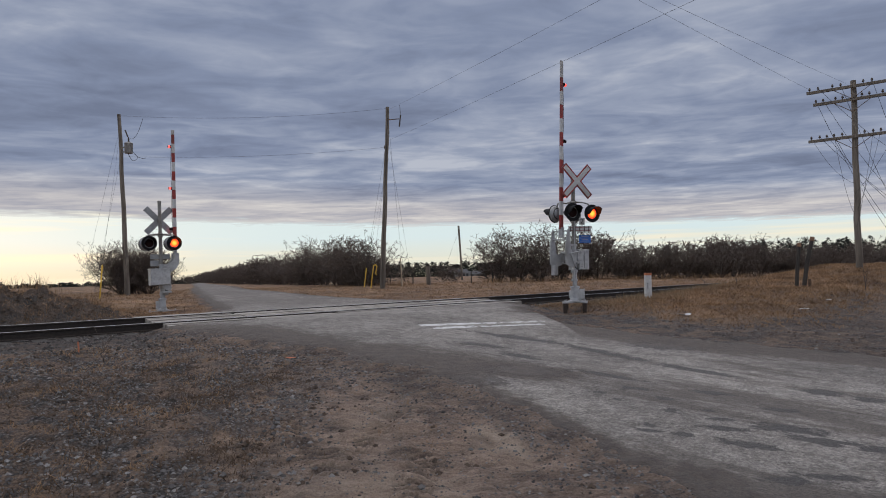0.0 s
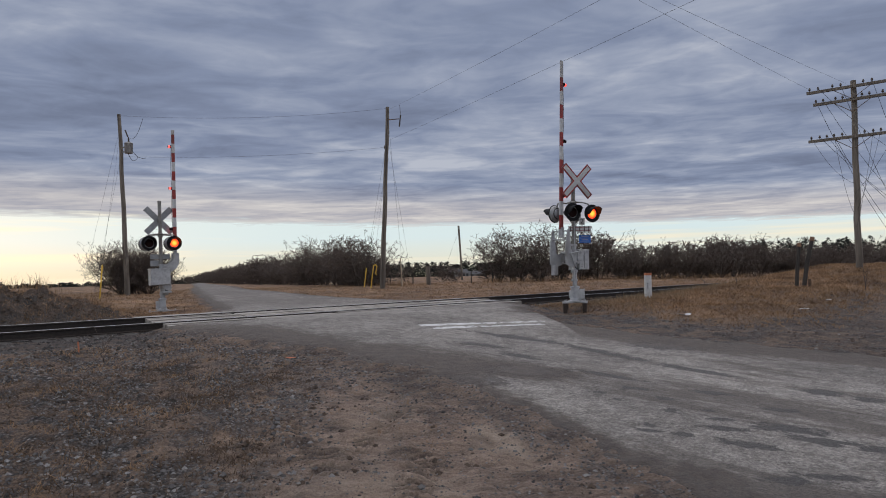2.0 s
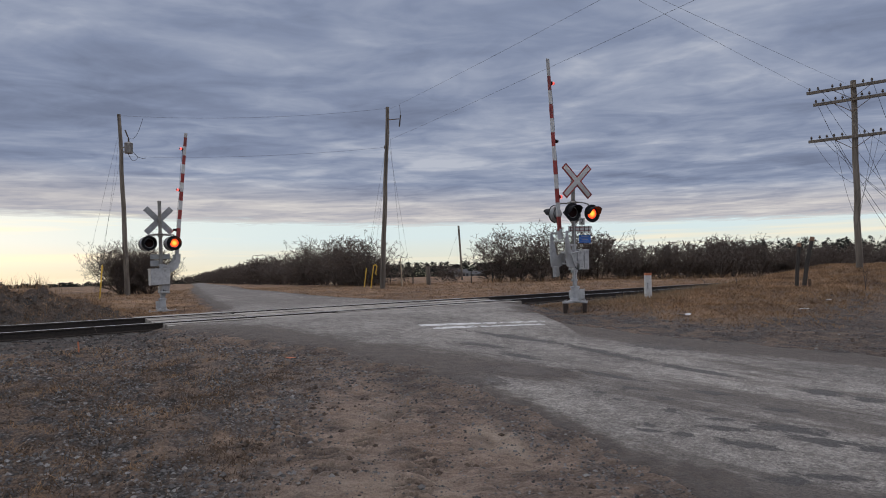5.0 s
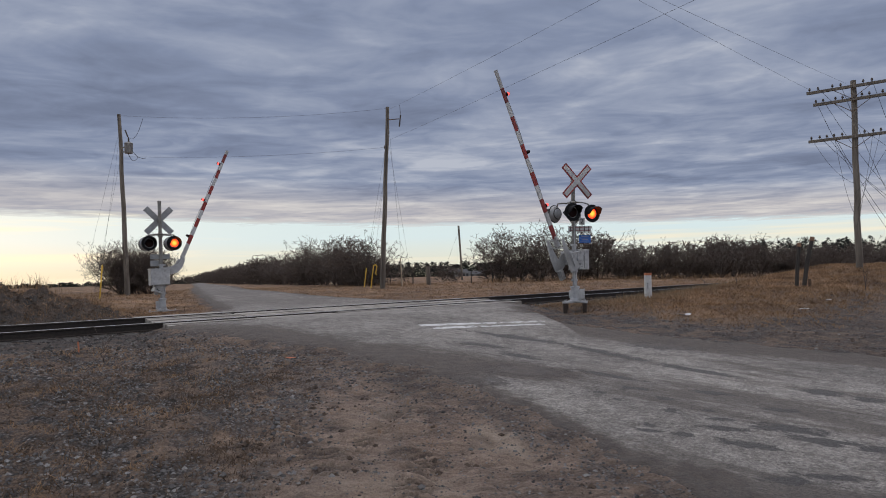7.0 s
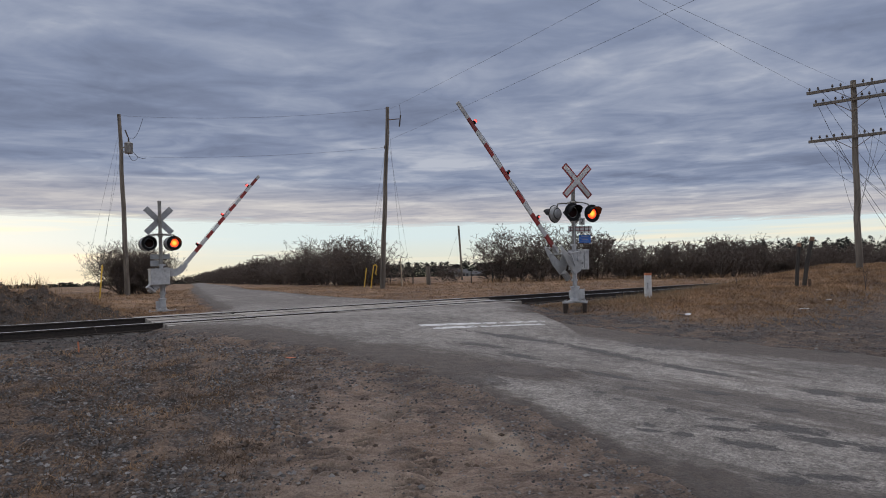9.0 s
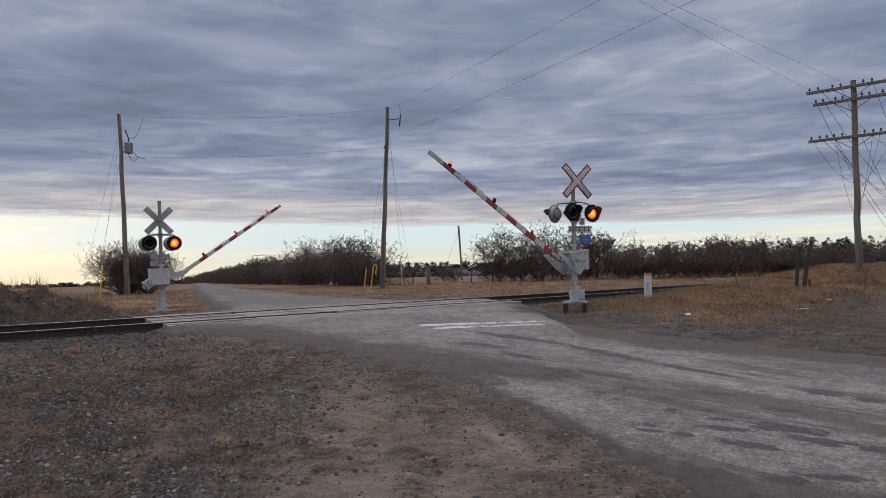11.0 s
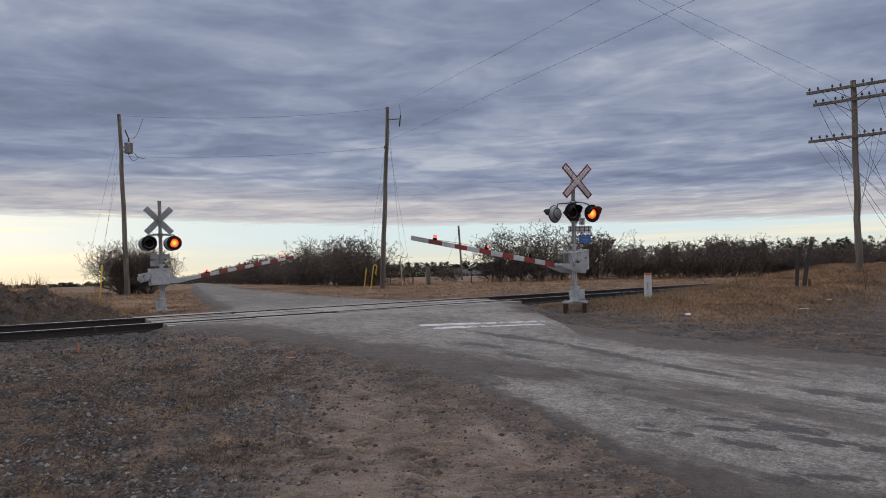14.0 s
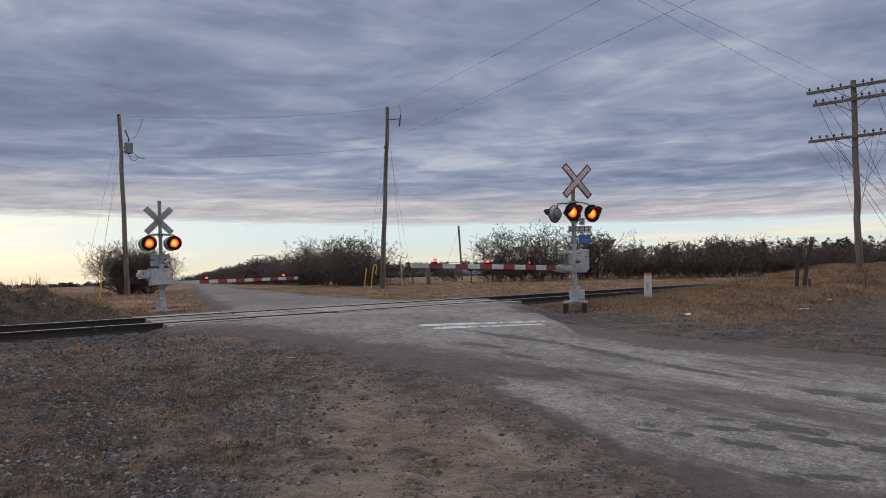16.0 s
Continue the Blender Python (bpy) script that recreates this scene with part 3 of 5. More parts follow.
dirt_w = np.clip(0.75 * (1 - sstep(0.0, 0.8, MASK)) + 1.1 * soft_blob(0.75, 8.6, 1.1, 0.5, -25) + 0.5 * soft_blob(-0.6, 9.9, 1.6, 0.5, -30) + 0.95 * (1 - sstep(0.5, 2.6, far_gap)) * (GX > 2.5) * (GY < 13.8) + 0.6 * soft_blob(-3.6, 11.9, 2.0, 0.5, -35) + 0.34 * sstep(19, 24, GY) + (0.16 + 0.10 * wave(GX, GY, 1.6, 77)) * sstep(8.8, 11.0, GY) * (GP < 14) + 1.0 * sstep(13.95, 14.1, GP) * (1 - sstep(17.15, 17.3, GP)), 0, 1)
# worn patches in the asphalt: (x, y, half length, half width, turn)
WORN = [(1.30, 11.42, 1.0, 0.20, -43), (2.50, 9.97, 0.95, 0.15, -55), (3.40, 8.72, 0.65, 0.14, -51), (2.10, 8.30, 0.5, 0.10, -45), (1.10, 9.60, 0.35, 0.15, -41),
        (0.56, 10.60, 0.54, 0.13, -33), (1.05, 8.52, 0.45, 0.40, -23), (0.37, 7.98, 0.40, 0.28, -13), (3.66, 10.73, 0.55, 0.40, -30), (4.42, 7.52, 0.24, 0.17, -25)]
SPOTS = [(1.88, 7.05, 0.07, 0.07), (2.30, 6.61, 0.09, 0.09), (2.43, 7.10, 0.11, 0.08), (1.86, 5.89, 0.10, 0.05), (1.92, 6.07, 0.06, 0.06), (2.13, 5.79, 0.09, 0.07), (2.70, 6.63, 0.07, 0.06),
         (3.04, 7.40, 0.24, 0.10), (4.74, 7.17, 0.16, 0.14), (2.58, 5.51, 0.26, 0.10), (2.63, 5.99, 0.2, 0.08), (3.20, 6.02, 0.32, 0.15), (3.33, 5.63, 0.34, 0.15), (2.82, 4.78, 0.2, 0.09),
         (2.48, 4.70, 0.15, 0.09), (3.50, 6.69, 0.2, 0.08), (2.71, 6.31, 0.16, 0.07), (2.21, 7.59, 0.2, 0.08), (1.75, 7.36, 0.08, 0.06), (3.57, 5.43, 0.16, 0.12)]
patch_w = 0.0 * GX
for x, y, a, c, turn in WORN:
    patch_w = np.maximum(patch_w, 0.98 * soft_blob(x, y, 1.15 * a, 1.1 * c, turn))
for x, y, a, c in SPOTS:
    patch_w = np.maximum(patch_w, 1.0 * soft_blob(x, y, 1.15 * a, 1.1 * c, -20))
near_gap = (GY - edge_y(NEAR_EDGE, GX)) * 0.62
patch_w = np.maximum(patch_w, 0.62 * np.exp(-((near_gap - 0.12) / 0.22) ** 2) * (GX > 0.6) * (GY < 8) * (0.75 + 0.35 * wave(GX, GY, 0.7, 75)))
patch_w = np.maximum(patch_w, 0.06 + 0.12 * sstep(2.0, 3.5, GX) * (GY < 9))
lane_w = np.clip(0.25 + 0.75 * sstep(1.0, 2.4, GX) * (GY < 13.5), 0, 1)
crazed_w = np.clip(np.exp(-((near_gap - 0.2) / 0.3) ** 2) * (GX > 0.9) * (GY < 6.5), 0, 1)
road = grid_mesh("road", GX, GY, GZ - 0.012 + 0.03 * sstep(-0.1, 0.3, MASK), MASK > -0.2, ASPHALT, {"dirt": dirt_w, "patch": patch_w, "lane": lane_w, "crazed": crazed_w})
tagged(road, "worn pale grey asphalt road with dark patches and ragged edges", "road", kind="structure")

# cloud deck
bm = bmesh.new()
bmesh.ops.create_circle(bm, cap_ends=True, cap_tris=True, segments=64, radius=8000)
me = bpy.data.meshes.new("cloud_deck")
bm.to_mesh(me)
bm.free()
me.materials.append(CLOUD)
clouds = new("cloud_backdrop", me)
clouds.location = (0, 0, 360)
tagged(clouds, "blue-grey broken overcast cloud with paler streaks near the horizon", "cloudy sky", kind="structure")


# railway track
def railway():
    track = thing("railway_track", pose(0, 0, 0), "rusty steel rails on dark timber sleepers through a road crossing", "railway track")
    prof = [(-0.07, 0), (0.07, 0), (0.07, 0.012), (0.012, 0.03), (0.012, 0.125), (0.036, 0.135), (0.036, 0.165), (-0.036, 0.165), (-0.036, 0.135), (-0.012, 0.125), (-0.012, 0.03), (-0.07, 0.012)]
    qs = [-70, -30, -12, -4, 3.3, 14.7, 24, 45, 70, 110, 170]
    for side, lift in ((-0.755, 0.0), (0.755, 0.06)):
        g, h = Geo(), Geo()
        k = len(prof)
        for q in qs:
            base = place(RAIL_P + side, q, RAIL_TOP - 0.168 + lift)
            g.v += [tuple(base + N * a + Vector((0, 0, b))) for a, b in prof]
            h.v += [tuple(base + N * a + Vector((0, 0, b))) for a, b in ((-0.03, 0.1652), (0.03, 0.1652), (0.026, 0.169), (-0.026, 0.169))]
        for i in range(len(qs) - 1):
            g.f += [(i * k + j, i * k + (j + 1) % k, (i + 1) * k + (j + 1) % k, (i + 1) * k + j) for j in range(k)]
            h.f += [(i * 4 + j, i * 4 + (j + 1) % 4, (i + 1) * 4 + (j + 1) % 4, (i + 1) * 4 + j) for j in range(4)]
        rail = part("rail", g, RAIL_STEEL, track, "rust-brown flat-bottomed steel rail")
        part("running_surface", h, RAIL_HEAD, rail, "bright wheel-polished rail head")
    sl = Geo().box(0, 0, 0, 0.23, 2.6, 0.16, None, 0.012).mesh("sleeper", DARK_WOOD)
    for i in range(-30, 100):
        q = i * 0.54
        if 3.5 < q < 14.5:
            continue
        s = new("sleeper", sl)
        s.parent = track
        o = place(RAIL_P, q, RAIL_TOP - 0.168 - 0.055)
        s.matrix_basis = Matrix.LocRotScale(o, Euler((radians(2.3), 0, radians(39 + random.uniform(-1, 1)))), None)
    # crossing panels beside and between the rails
    rng = random.Random(31)
    for a, b, dz, rows in ((-1.5, -0.87, -0.022, 3), (-0.62, -0.04, 0.008, 3), (0.0, 0.60, 0.034, 3), (0.87, 1.55, 0.045, 3)):
        for q0 in np.arange(3.9, 14.6, 2.14):
            for k in range(rows):
                w = (b - a) / rows
                c = place(RAIL_P + a + w * (k + 0.5), q0 + 1.07 + rng.uniform(-0.03, 0.03), RAIL_TOP - 0.072 + dz + rng.uniform(-0.012, 0.008) + 0.02 * k * w)
                mm = Matrix.LocRotScale(c, Euler((radians(2.2 + rng.uniform(-1.2, 1.2)), radians(rng.uniform(-0.2, 0.2)), radians(39 + rng.uniform(-0.3, 0.3)))), None)
                part("crossing_plank", Geo().box(0, 0, 0, 2.10 + rng.uniform(-0.06, 0.02), w - 0.035, 0.12, None, 0.015), CONCRETE, track, "pale worn crossing plank", False, mm)
    return track


railway()


def flash_lens():
    """A lens that turns: lit on its front, dark on its back."""
    g = Geo()
    for sy in (1, -1):
        rings = []
        for r, dy in ((0.148, 0.006), (0.12, 0.02), (0.06, 0.034), (0.001, 0.04)):
            rings.append([(r * math.cos(2 * math.pi * i / 24), sy * dy, sy * r * math.sin(2 * math.pi * i / 24)) for i in range(24)])
        vs = [p for r in rings for p in r]
        fs = [(k * 24 + i, k * 24 + (i + 1) % 24, (k + 1) * 24 + (i + 1) % 24, (k + 1) * 24 + i) for k in range(3) for i in range(24)]
        g.add(vs, fs)
    me = g.mesh("lens", LIT, True)
    me.materials.append(UNLIT)
    for k, f in enumerate(me.polygons):
        f.material_index = 0 if k < 72 else 1
    return me


def arm_lens():
    """A small turning lamp lens: lit half and dark half."""
    g = Geo()
    n, rows = 12, [(-0.038, 0.036), (-0.018, 0.046), (0.018, 0.046), (0.038, 0.036)]
    for sy in (1, -1):
        vs = [(r * math.cos(math.pi * i / n) * sy, r * math.sin(math.pi * i / n) * sy, z) for z, r in rows for i in range(n + 1)]
        fs = [(k * (n + 1) + i, k * (n + 1) + i + 1, (k + 1) * (n + 1) + i + 1, (k + 1) * (n + 1) + i) for k in range(3) for i in range(n)]
        fs.append(tuple(range(3 * (n + 1), 4 * (n + 1))))
        g.add(vs, fs)
    me = g.mesh("arm_lens", LIT_SMALL, True)
    me.materials.append(UNLIT)
    half = len(me.polygons) // 2
    for k, f in enumerate(me.polygons):
        f.material_index = 0 if k < half else 1
    return me


LENS, ARM_LENS = flash_lens(), arm_lens()
TURN_ON, TURN_OFF = 0.0, 180.0
ARM_DROP = -0.43


def signal_lamp(parent, x, y, z, yaw):
    """A flashing lamp: black background plate, silver back, hood and lens. Faces local +y before yaw."""
    pm = pose(x, y, z, 0, 0, yaw)
    g = Geo()
    n = 32
    ring = lambda r, yy: [(r * math.cos(2 * math.pi * i / n), yy, r * math.sin(2 * math.pi * i / n)) for i in range(n)]
    rows = [ring(0.165, -0.02), ring(0.165, 0.012), ring(0.248, 0.012), ring(0.256, 0.0), ring(0.248, -0.012), ring(0.165, -0.02)]
    g.add([p for r in rows for p in r], [(k * n + i, k * n + (i + 1) % n, (k + 1) * n + (i + 1) % n, (k + 1) * n + i) for k in range(5) for i in range(n)])
    plate = part("background_plate", g, BLACK, parent, "round black lamp background", False, pm)
    back = Geo().lathe([(0.235, 0.0), (0.23, 0.02), (0.20, 0.05), (0.165, 0.085), (0.12, 0.11), (0.05, 0.12)], 28, pose(0, -0.022, 0, 90))
    part("lamp_back", back, ALU, plate, "grey aluminium lamp back", True)
    can = Geo()
    can.add(ring(0.164, 0.0) + ring(0.164, -0.12), [(i, (i + 1) % n, n + (i + 1) % n, n + i) for i in range(n)] + [tuple(range(n, 2 * n))])
    part("lamp_can", can, BLACK, plate)
    hood = Geo()
    vs, fs = [], []
    m = 18
    for k, (yy, trim) in enumerate(((0.01, 20), (0.16, 8), (0.30, -34))):
        for rr in (0.168, 0.176):
            for i in range(m + 1):
                g0 = radians(-trim * 1.0 + (180 + 2 * trim) * i / m)
                vs.append((rr * math.cos(g0), yy, rr * math.sin(g0)))
    w = m + 1
    for k in range(2):
        for s in range(2):
            for i in range(m):
                a = (2 * k + s) * w + i
                fs.append((a, a + 1, a + 1 + 2 * w, a + 2 * w))
    fs += [(4 * w + i, 4 * w + i + 1, 5 * w + i + 1, 5 * w + i) for i in range(m)]
    hood.add(vs, fs)
    part("hood", hood, BLACK, plate, "black sheet-metal lamp hood")
    lens = new("lens", LENS)
    lens.parent = plate
    lens.location = (0, -0.03, 0)
    lens.rotation_euler = (0, 0, radians(TURN_OFF))
    return lens


def crossbuck(parent, z, y, yaw=0):
    b = part("crossbuck", Geo().box(0, -0.05, 0, 0.1, 0.06, 0.1, None, 0.005), GALV, parent, "white crossbuck with red edges, bare grey back", False, pose(0, y, z, 0, 0, yaw))
    for turn in (45.5, -45.5):
        back = Geo().box(0, -0.004 if turn > 0 else -0.012, 0, 1.22, 0.006, 0.205, pose(0, 0, 0, 0, turn, 0), 0.0015)
        blade = part("blade", back, ALU, b, "grey aluminium blade back")
        part("red_border", Geo().box(0, 0.003 if turn > 0 else 0.0012, 0, 1.22, 0.005, 0.205, pose(0, 0.002, 0, 0, turn, 0)), RED, blade)
        part("white_face", Geo().box(0, 0.0075 if turn > 0 else 0.0065, 0, 1.14, 0.005, 0.125, pose(0, 0.002, 0, 0, turn, 0)), WHITE, blade)
    return b


def gate_arm(parent, pivot, length, lamp_at, lit_side, pale_root):
    """Arm in the local x-z plane, built horizontal along +x; turned about local y."""
    g = Geo()
    g.tube((0, -0.31, 0), (0, 0.31, 0), 0.045, 0.045, 16)
    if pale_root:
        outline = [(-0.60, 0.04), (-0.62, -0.14), (-0.36, -0.22), (-0.06, -0.20), (0.12, -0.44), (0.34, -0.51), (0.64, -0.50), (0.64, -0.36), (0.44, -0.35), (0.28, -0.24), (0.14, 0.05), (0.02, 0.12), (-0.3, 0.08)]
        plates_at = (-0.235, 0.235)
    else:
        outline = [(0.64, -0.39), (0.64, -0.47), (0.40, -0.52), (0.06, -0.57), (-0.34, -0.55), (-0.42, -0.30), (-0.30, 0.02), (-0.10, 0.10), (0.06, 0.04), (-0.06, -0.28), (0.30, -0.35)]
        plates_at = (-0.31, 0.27)
    for yy in plates_at:
        g.add(*slab(outline, yy, 0.014))
    for xx, zz in ((0.60, -0.43), (0.36, -0.44), (-0.3, -0.1)):
        g.tube((xx, plates_at[0], zz), (xx, plates_at[1], zz), 0.02, 0.02, 8)
    g.box(0.56, 0, ARM_DROP, 0.30, 0.14, 0.09, None, 0.01)
    arm = part("gate_arm", g, SILVER, parent, "red and white striped gate arm with silver bracket", False, pose(*pivot))
    if pale_root:
        w = Geo()
        for k in range(4):
            w.box(-0.60 + 0.085 * (k - 1.5), 0, -0.09, 0.075, 0.44, 0.30 - 0.02 * (k % 2), None, 0.012)
        weight = part("counterweight", w, SILVER, arm, "stacked silver counterweight plates")
        # no slots are cut: black strips on the plates stand for their inner shade
        for xx in (-0.68, -0.55):
            part("slot_shade", Geo().box(xx, -0.222, -0.07, 0.02, 0.012, 0.1).box(xx + 0.02, -0.222, -0.02, 0.04, 0.012, 0.02), BLACK, weight, "black strip drawn as the shade inside a slot")
        part("weight_lug", Geo().box(-0.80, 0, -0.10, 0.08, 0.18, 0.12, None, 0.01), SILVER, weight)
    else:
        weight = part("counterweight", Geo().box(-0.50, -0.27, -0.42, 0.30, 0.10, 0.15, None, 0.015).box(-0.50, -0.20, -0.42, 0.26, 0.05, 0.12, None, 0.01), SILVER, arm, "small silver counterweight block")
    for yy in plates_at:
        part("weight_bolt", Geo().tube((-0.3, yy * 1.02, -0.1), (-0.3, yy * 1.14, -0.1), 0.03, 0.03, 8).tube((0.0, yy * 1.02, 0), (0.0, yy * 1.2, 0), 0.05, 0.05, 12), ALU, weight)
    start = 0.66
    bands = 13 if pale_root else 12
    step = (length - start) / (bands + 0.25)
    x = start
    for k in range(bands):
        ln = step * ((1.75 if k == 0 else 0.5 if k == bands - 1 else 1) if pale_root else (1.25 if k == bands - 1 else 1))
        h = 0.135 - 0.03 * k / bands
        g = Geo().box(x + ln / 2, 0, ARM_DROP, ln - 0.001, 0.05 - 0.015 * k / bands, h, None, 0.006)
        red = (k % 2 == 0) != pale_root
        part("red_band" if red else "white_band", g, RED if red else WHITE, arm)
        x += ln
    wire = Geo().path(sag((0.7, 0.0, ARM_DROP + 0.075), (lamp_at[0], 0, ARM_DROP + 0.06), 0.02, 8), 0.006)
    for a, b in zip(lamp_at[:-1], lamp_at[1:]):
        wire.path(sag((a, 0, ARM_DROP + 0.06), (b, 0, ARM_DROP + 0.055), -0.035, 8), 0.006)
    part("lamp_cable", wire, WIRE, arm)
    out = []
    for lx in lamp_at:
        h = Geo().box(lx, 0, ARM_DROP + 0.075, 0.11, 0.03, 0.03, None, 0.005)
        h.tube((lx, 0, ARM_DROP + 0.085), (lx, 0, ARM_DROP + 0.10), 0.055, 0.055, 12)
        h.tube((lx, 0, ARM_DROP + 0.17), (lx, 0, ARM_DROP + 0.178), 0.046, 0.04, 12)
        part("arm_lamp_base", h, BLACK, arm)
        lens = new("arm_lens", ARM_LENS)
        lens.parent = arm
        lens.location = (lx, 0, ARM_DROP + 0.132)
        lens.rotation_euler = (0, 0, radians(0 if lit_side > 0 else 180))
        out.append(lens)
    return arm, out


def slab(pts, y, t):
    n = len(pts)
    vs = [(a, y - t / 2, b) for a, b in pts] + [(a, y + t / 2, b) for a, b in pts]
    return vs, [tuple(range(n)), tuple(range(2 * n - 1, n - 1, -1))] + [(i, n + i, n + (i + 1) % n, (i + 1) % n) for i in range(n)]


def gate_signal(base, turn, lean, pivot, length, lamp_at, lit_side, label, yaw_front, plates, lamp_z, buck_z, top_z, reach):
    """Crossing signal; local x points to the road, local y to the drivers who come towards it."""
    s = thing("gate_signal", Matrix.Translation(base) @ pose(0, 0, 0, *lean) @ pose(0, 0, 0, 0, 0, turn), label, "crossing signal", "crossing signals")
    g = Geo().box(0, 0, 0.0, 0.95, 0.12, 0.05, None, 0.006).box(0, 0, 0.002, 0.12, 0.8, 0.045, None, 0.006)
    part("foundation_frame", g, SILVER, s, "flat silver steel foundation frame")
    for x, y in ((-0.42, 0), (0.42, 0), (0, 0.34), (0, -0.34)):
        part("foundation_leg", Geo().tube((x, y, -0.55), (x, y, -0.02), 0.06, 0.06, 12), OLD_STEEL, s, "dark rusty pipe foundation leg", True)
        part("anchor_bolt", Geo().tube((x, y, 0.02), (x, y, 0.07), 0.022, 0.018, 6), SILVER, s)
    g = Geo().lathe([(0.21, 0.02), (0.21, 0.05), (0.15, 0.055), (0.145, 0.10), (0.125, 0.12), (0.12, 0.40), (0.14, 0.405), (0.14, 0.44), (0.07, 0.46)], 20)
    g.box(-0.06, 0.14, 0.22, 0.24, 0.12, 0.30, None, 0.015).box(0, -0.13, 0.22, 0.16, 0.06, 0.22, None, 0.012)
    foot = part("junction_base", g, SILVER, s, "silver cast junction box base", True)
    part("junction_lid", Geo().box(-0.06, 0.206, 0.22, 0.18, 0.016, 0.23, None, 0.005), SILVER, foot)
    for a, c in ((0.155, 0.07), (0.155, 0.37), (-0.275, 0.07), (-0.275, 0.37)):
        part("lid_bolt", Geo().tube((a * 0.5 - 0.03, 0.2, c), (a * 0.5 - 0.03, 0.222, c), 0.014, 0.012, 6), ALU, foot)
    part("lower_mast", Geo().tube((0, 0, 0.42), (0, 0, 1.62), 0.064, 0.062, 16).lathe([(0.10, 0.86), (0.10, 0.93), (0.066, 0.95)], 16), SILVER, s, "silver-painted lower mast", True)
    part("side_pipe", Geo().path([(0.09, 0.09, 0.44), (0.11, 0.09, 0.7), (0.10, 0.08, 1.0), (0.06, 0.08, 1.2)], 0.028, 8), SILVER, s, "silver conduit pipe beside the mast", True)
    mast = Geo().tube((0, 0, 1.60), (0, 0, top_z), 0.06, 0.058, 16)
    mast.lathe([(0.064, top_z - 0.01), (0.064, top_z + 0.03), (0.03, top_z + 0.05)], 16)
    part("mast", mast, GALV, s, "grey weathered galvanised mast", True)
    for a, b in ((0.055, 0.5), (0.075, -0.3)):
        part("conduit", Geo().path([(a, 0.06, 0.45), (a + 0.02, 0.08, 0.8), (0.05, 0.07, 1.3), (0.05, 0.06, 2.5)], 0.014, 6), SILVER, s)
    # gate mechanism
    mx = -0.30 if plates else -0.10
    g = Geo().box(mx, -0.10, 1.20, 0.42 if plates else 0.62, 0.42, 0.56, None, 0.025)
    mech = part("mechanism_box", g, SILVER, s, "silver-grey gate mechanism box")
    part("lid", Geo().box(mx, -0.10, 1.485, 0.45 if plates else 0.65, 0.45, 0.025, None, 0.008), SILVER, mech)
    part("latch", Geo().box(mx, 0.12, 1.24, 0.05, 0.02, 0.16, None, 0.005), ALU, mech)
    part("side_box", Geo().box(-0.02, 0.14, 1.30, 0.2, 0.12, 0.26, None, 0.015), SILVER, s, "smaller silver side box")
    part("bracket", Geo().box(mx * 0.5, -0.05, 0.93, abs(mx) + 0.2, 0.2, 0.03, None, 0.006), SILVER, s)
    part("door_seam", Geo().box(mx, 0.1115, 1.20, 0.006, 0.006, 0.46).box(mx + 0.12, 0.1115, 1.0, 0.1, 0.006, 0.006), BLACK, mech)
    # clamps and small fittings on the mast
    for zz in (0.62, 0.86, 1.62):
        part("mast_clamp", Geo().tube((0, 0, zz - 0.03), (0, 0, zz + 0.03), 0.085, 0.085, 14).box(0.1, 0, zz, 0.08, 0.04, 0.05, None, 0.005), SILVER, s, "silver pipe clamp")
    part("support_strut", Geo().path([(0.36, 0.2, 1.36), (0.20, 0.18, 1.06), (0.07, 0.05, 0.92)], 0.018, 8), SILVER, s)
    part("support_strut", Geo().path([(0.40, 0.2, 1.38), (0.1, 0.2, 1.42), (-0.1, 0.18, 1.42)], 0.018, 8), SILVER, s)
    part("cable", Geo().path(sag((0.06, 0.08, 0.45), (0.07, 0.08, 1.0), -0.02, 6) + sag((0.08, 0.09, 1.02), (-0.2, 0.1, 0.95), 0.08, 6), 0.012, 6), BLACK, s, "black cable")
    # lamps
    bar = Geo()
    for yy in (0.2, -0.2):
        bar.path([(-0.43, yy * 0.95, lamp_z + 0.28), (-0.2, yy, lamp_z + 0.31), (0.2, yy, lamp_z + 0.31), (0.43, yy * 0.95, lamp_z + 0.28)], 0.02, 8)
        bar.tube((0, 0, lamp_z + 0.31), (0, yy, lamp_z + 0.31), 0.024, 0.024, 8)
    bar.tube((0, 0, lamp_z + 0.22), (0, 0, lamp_z + 0.37), 0.085, 0.085, 14)
    part("lamp_crossarm", bar, GALV, s, "grey pipe lamp crossarm", True)
    lamps = {}
    for key, yy, base_yaw in (("front", reach, 0), ("back", -reach, 180)):
        for side, x in (("minus", -0.41), ("plus", 0.41)):
            lamps[key, side] = signal_lamp(s, x, yy, lamp_z, base_yaw + (yaw_front if key == "front" else 0))
            part("lamp_hanger", Geo().tube((x, yy * 0.62, lamp_z + 0.28), (x, yy * 0.8, lamp_z + 0.1), 0.022, 0.022, 8), GALV, s)
    crossbuck(s, buck_z, 0.16, -15 if plates else 0)
    if plates:
        # track-count sign: a figure over a rail symbol, and a blue notice
        p1 = part("count_plate", Geo().box(0, 0, 0, 0.16, 0.006, 0.2, None, 0.002), WHITE, s, "white plate with a black numeral", False, pose(-0.22, 0.12, 2.30, 0, 0, -34))
        cu = bpy.data.curves.new("numeral", "FONT")
        cu.body, cu.size, cu.align_x, cu.align_y, cu.extrude = "2", 0.2, "CENTER", "CENTER", 0.001
        t = new("numeral", cu)
        dg = bpy.context.evaluated_depsgraph_get()
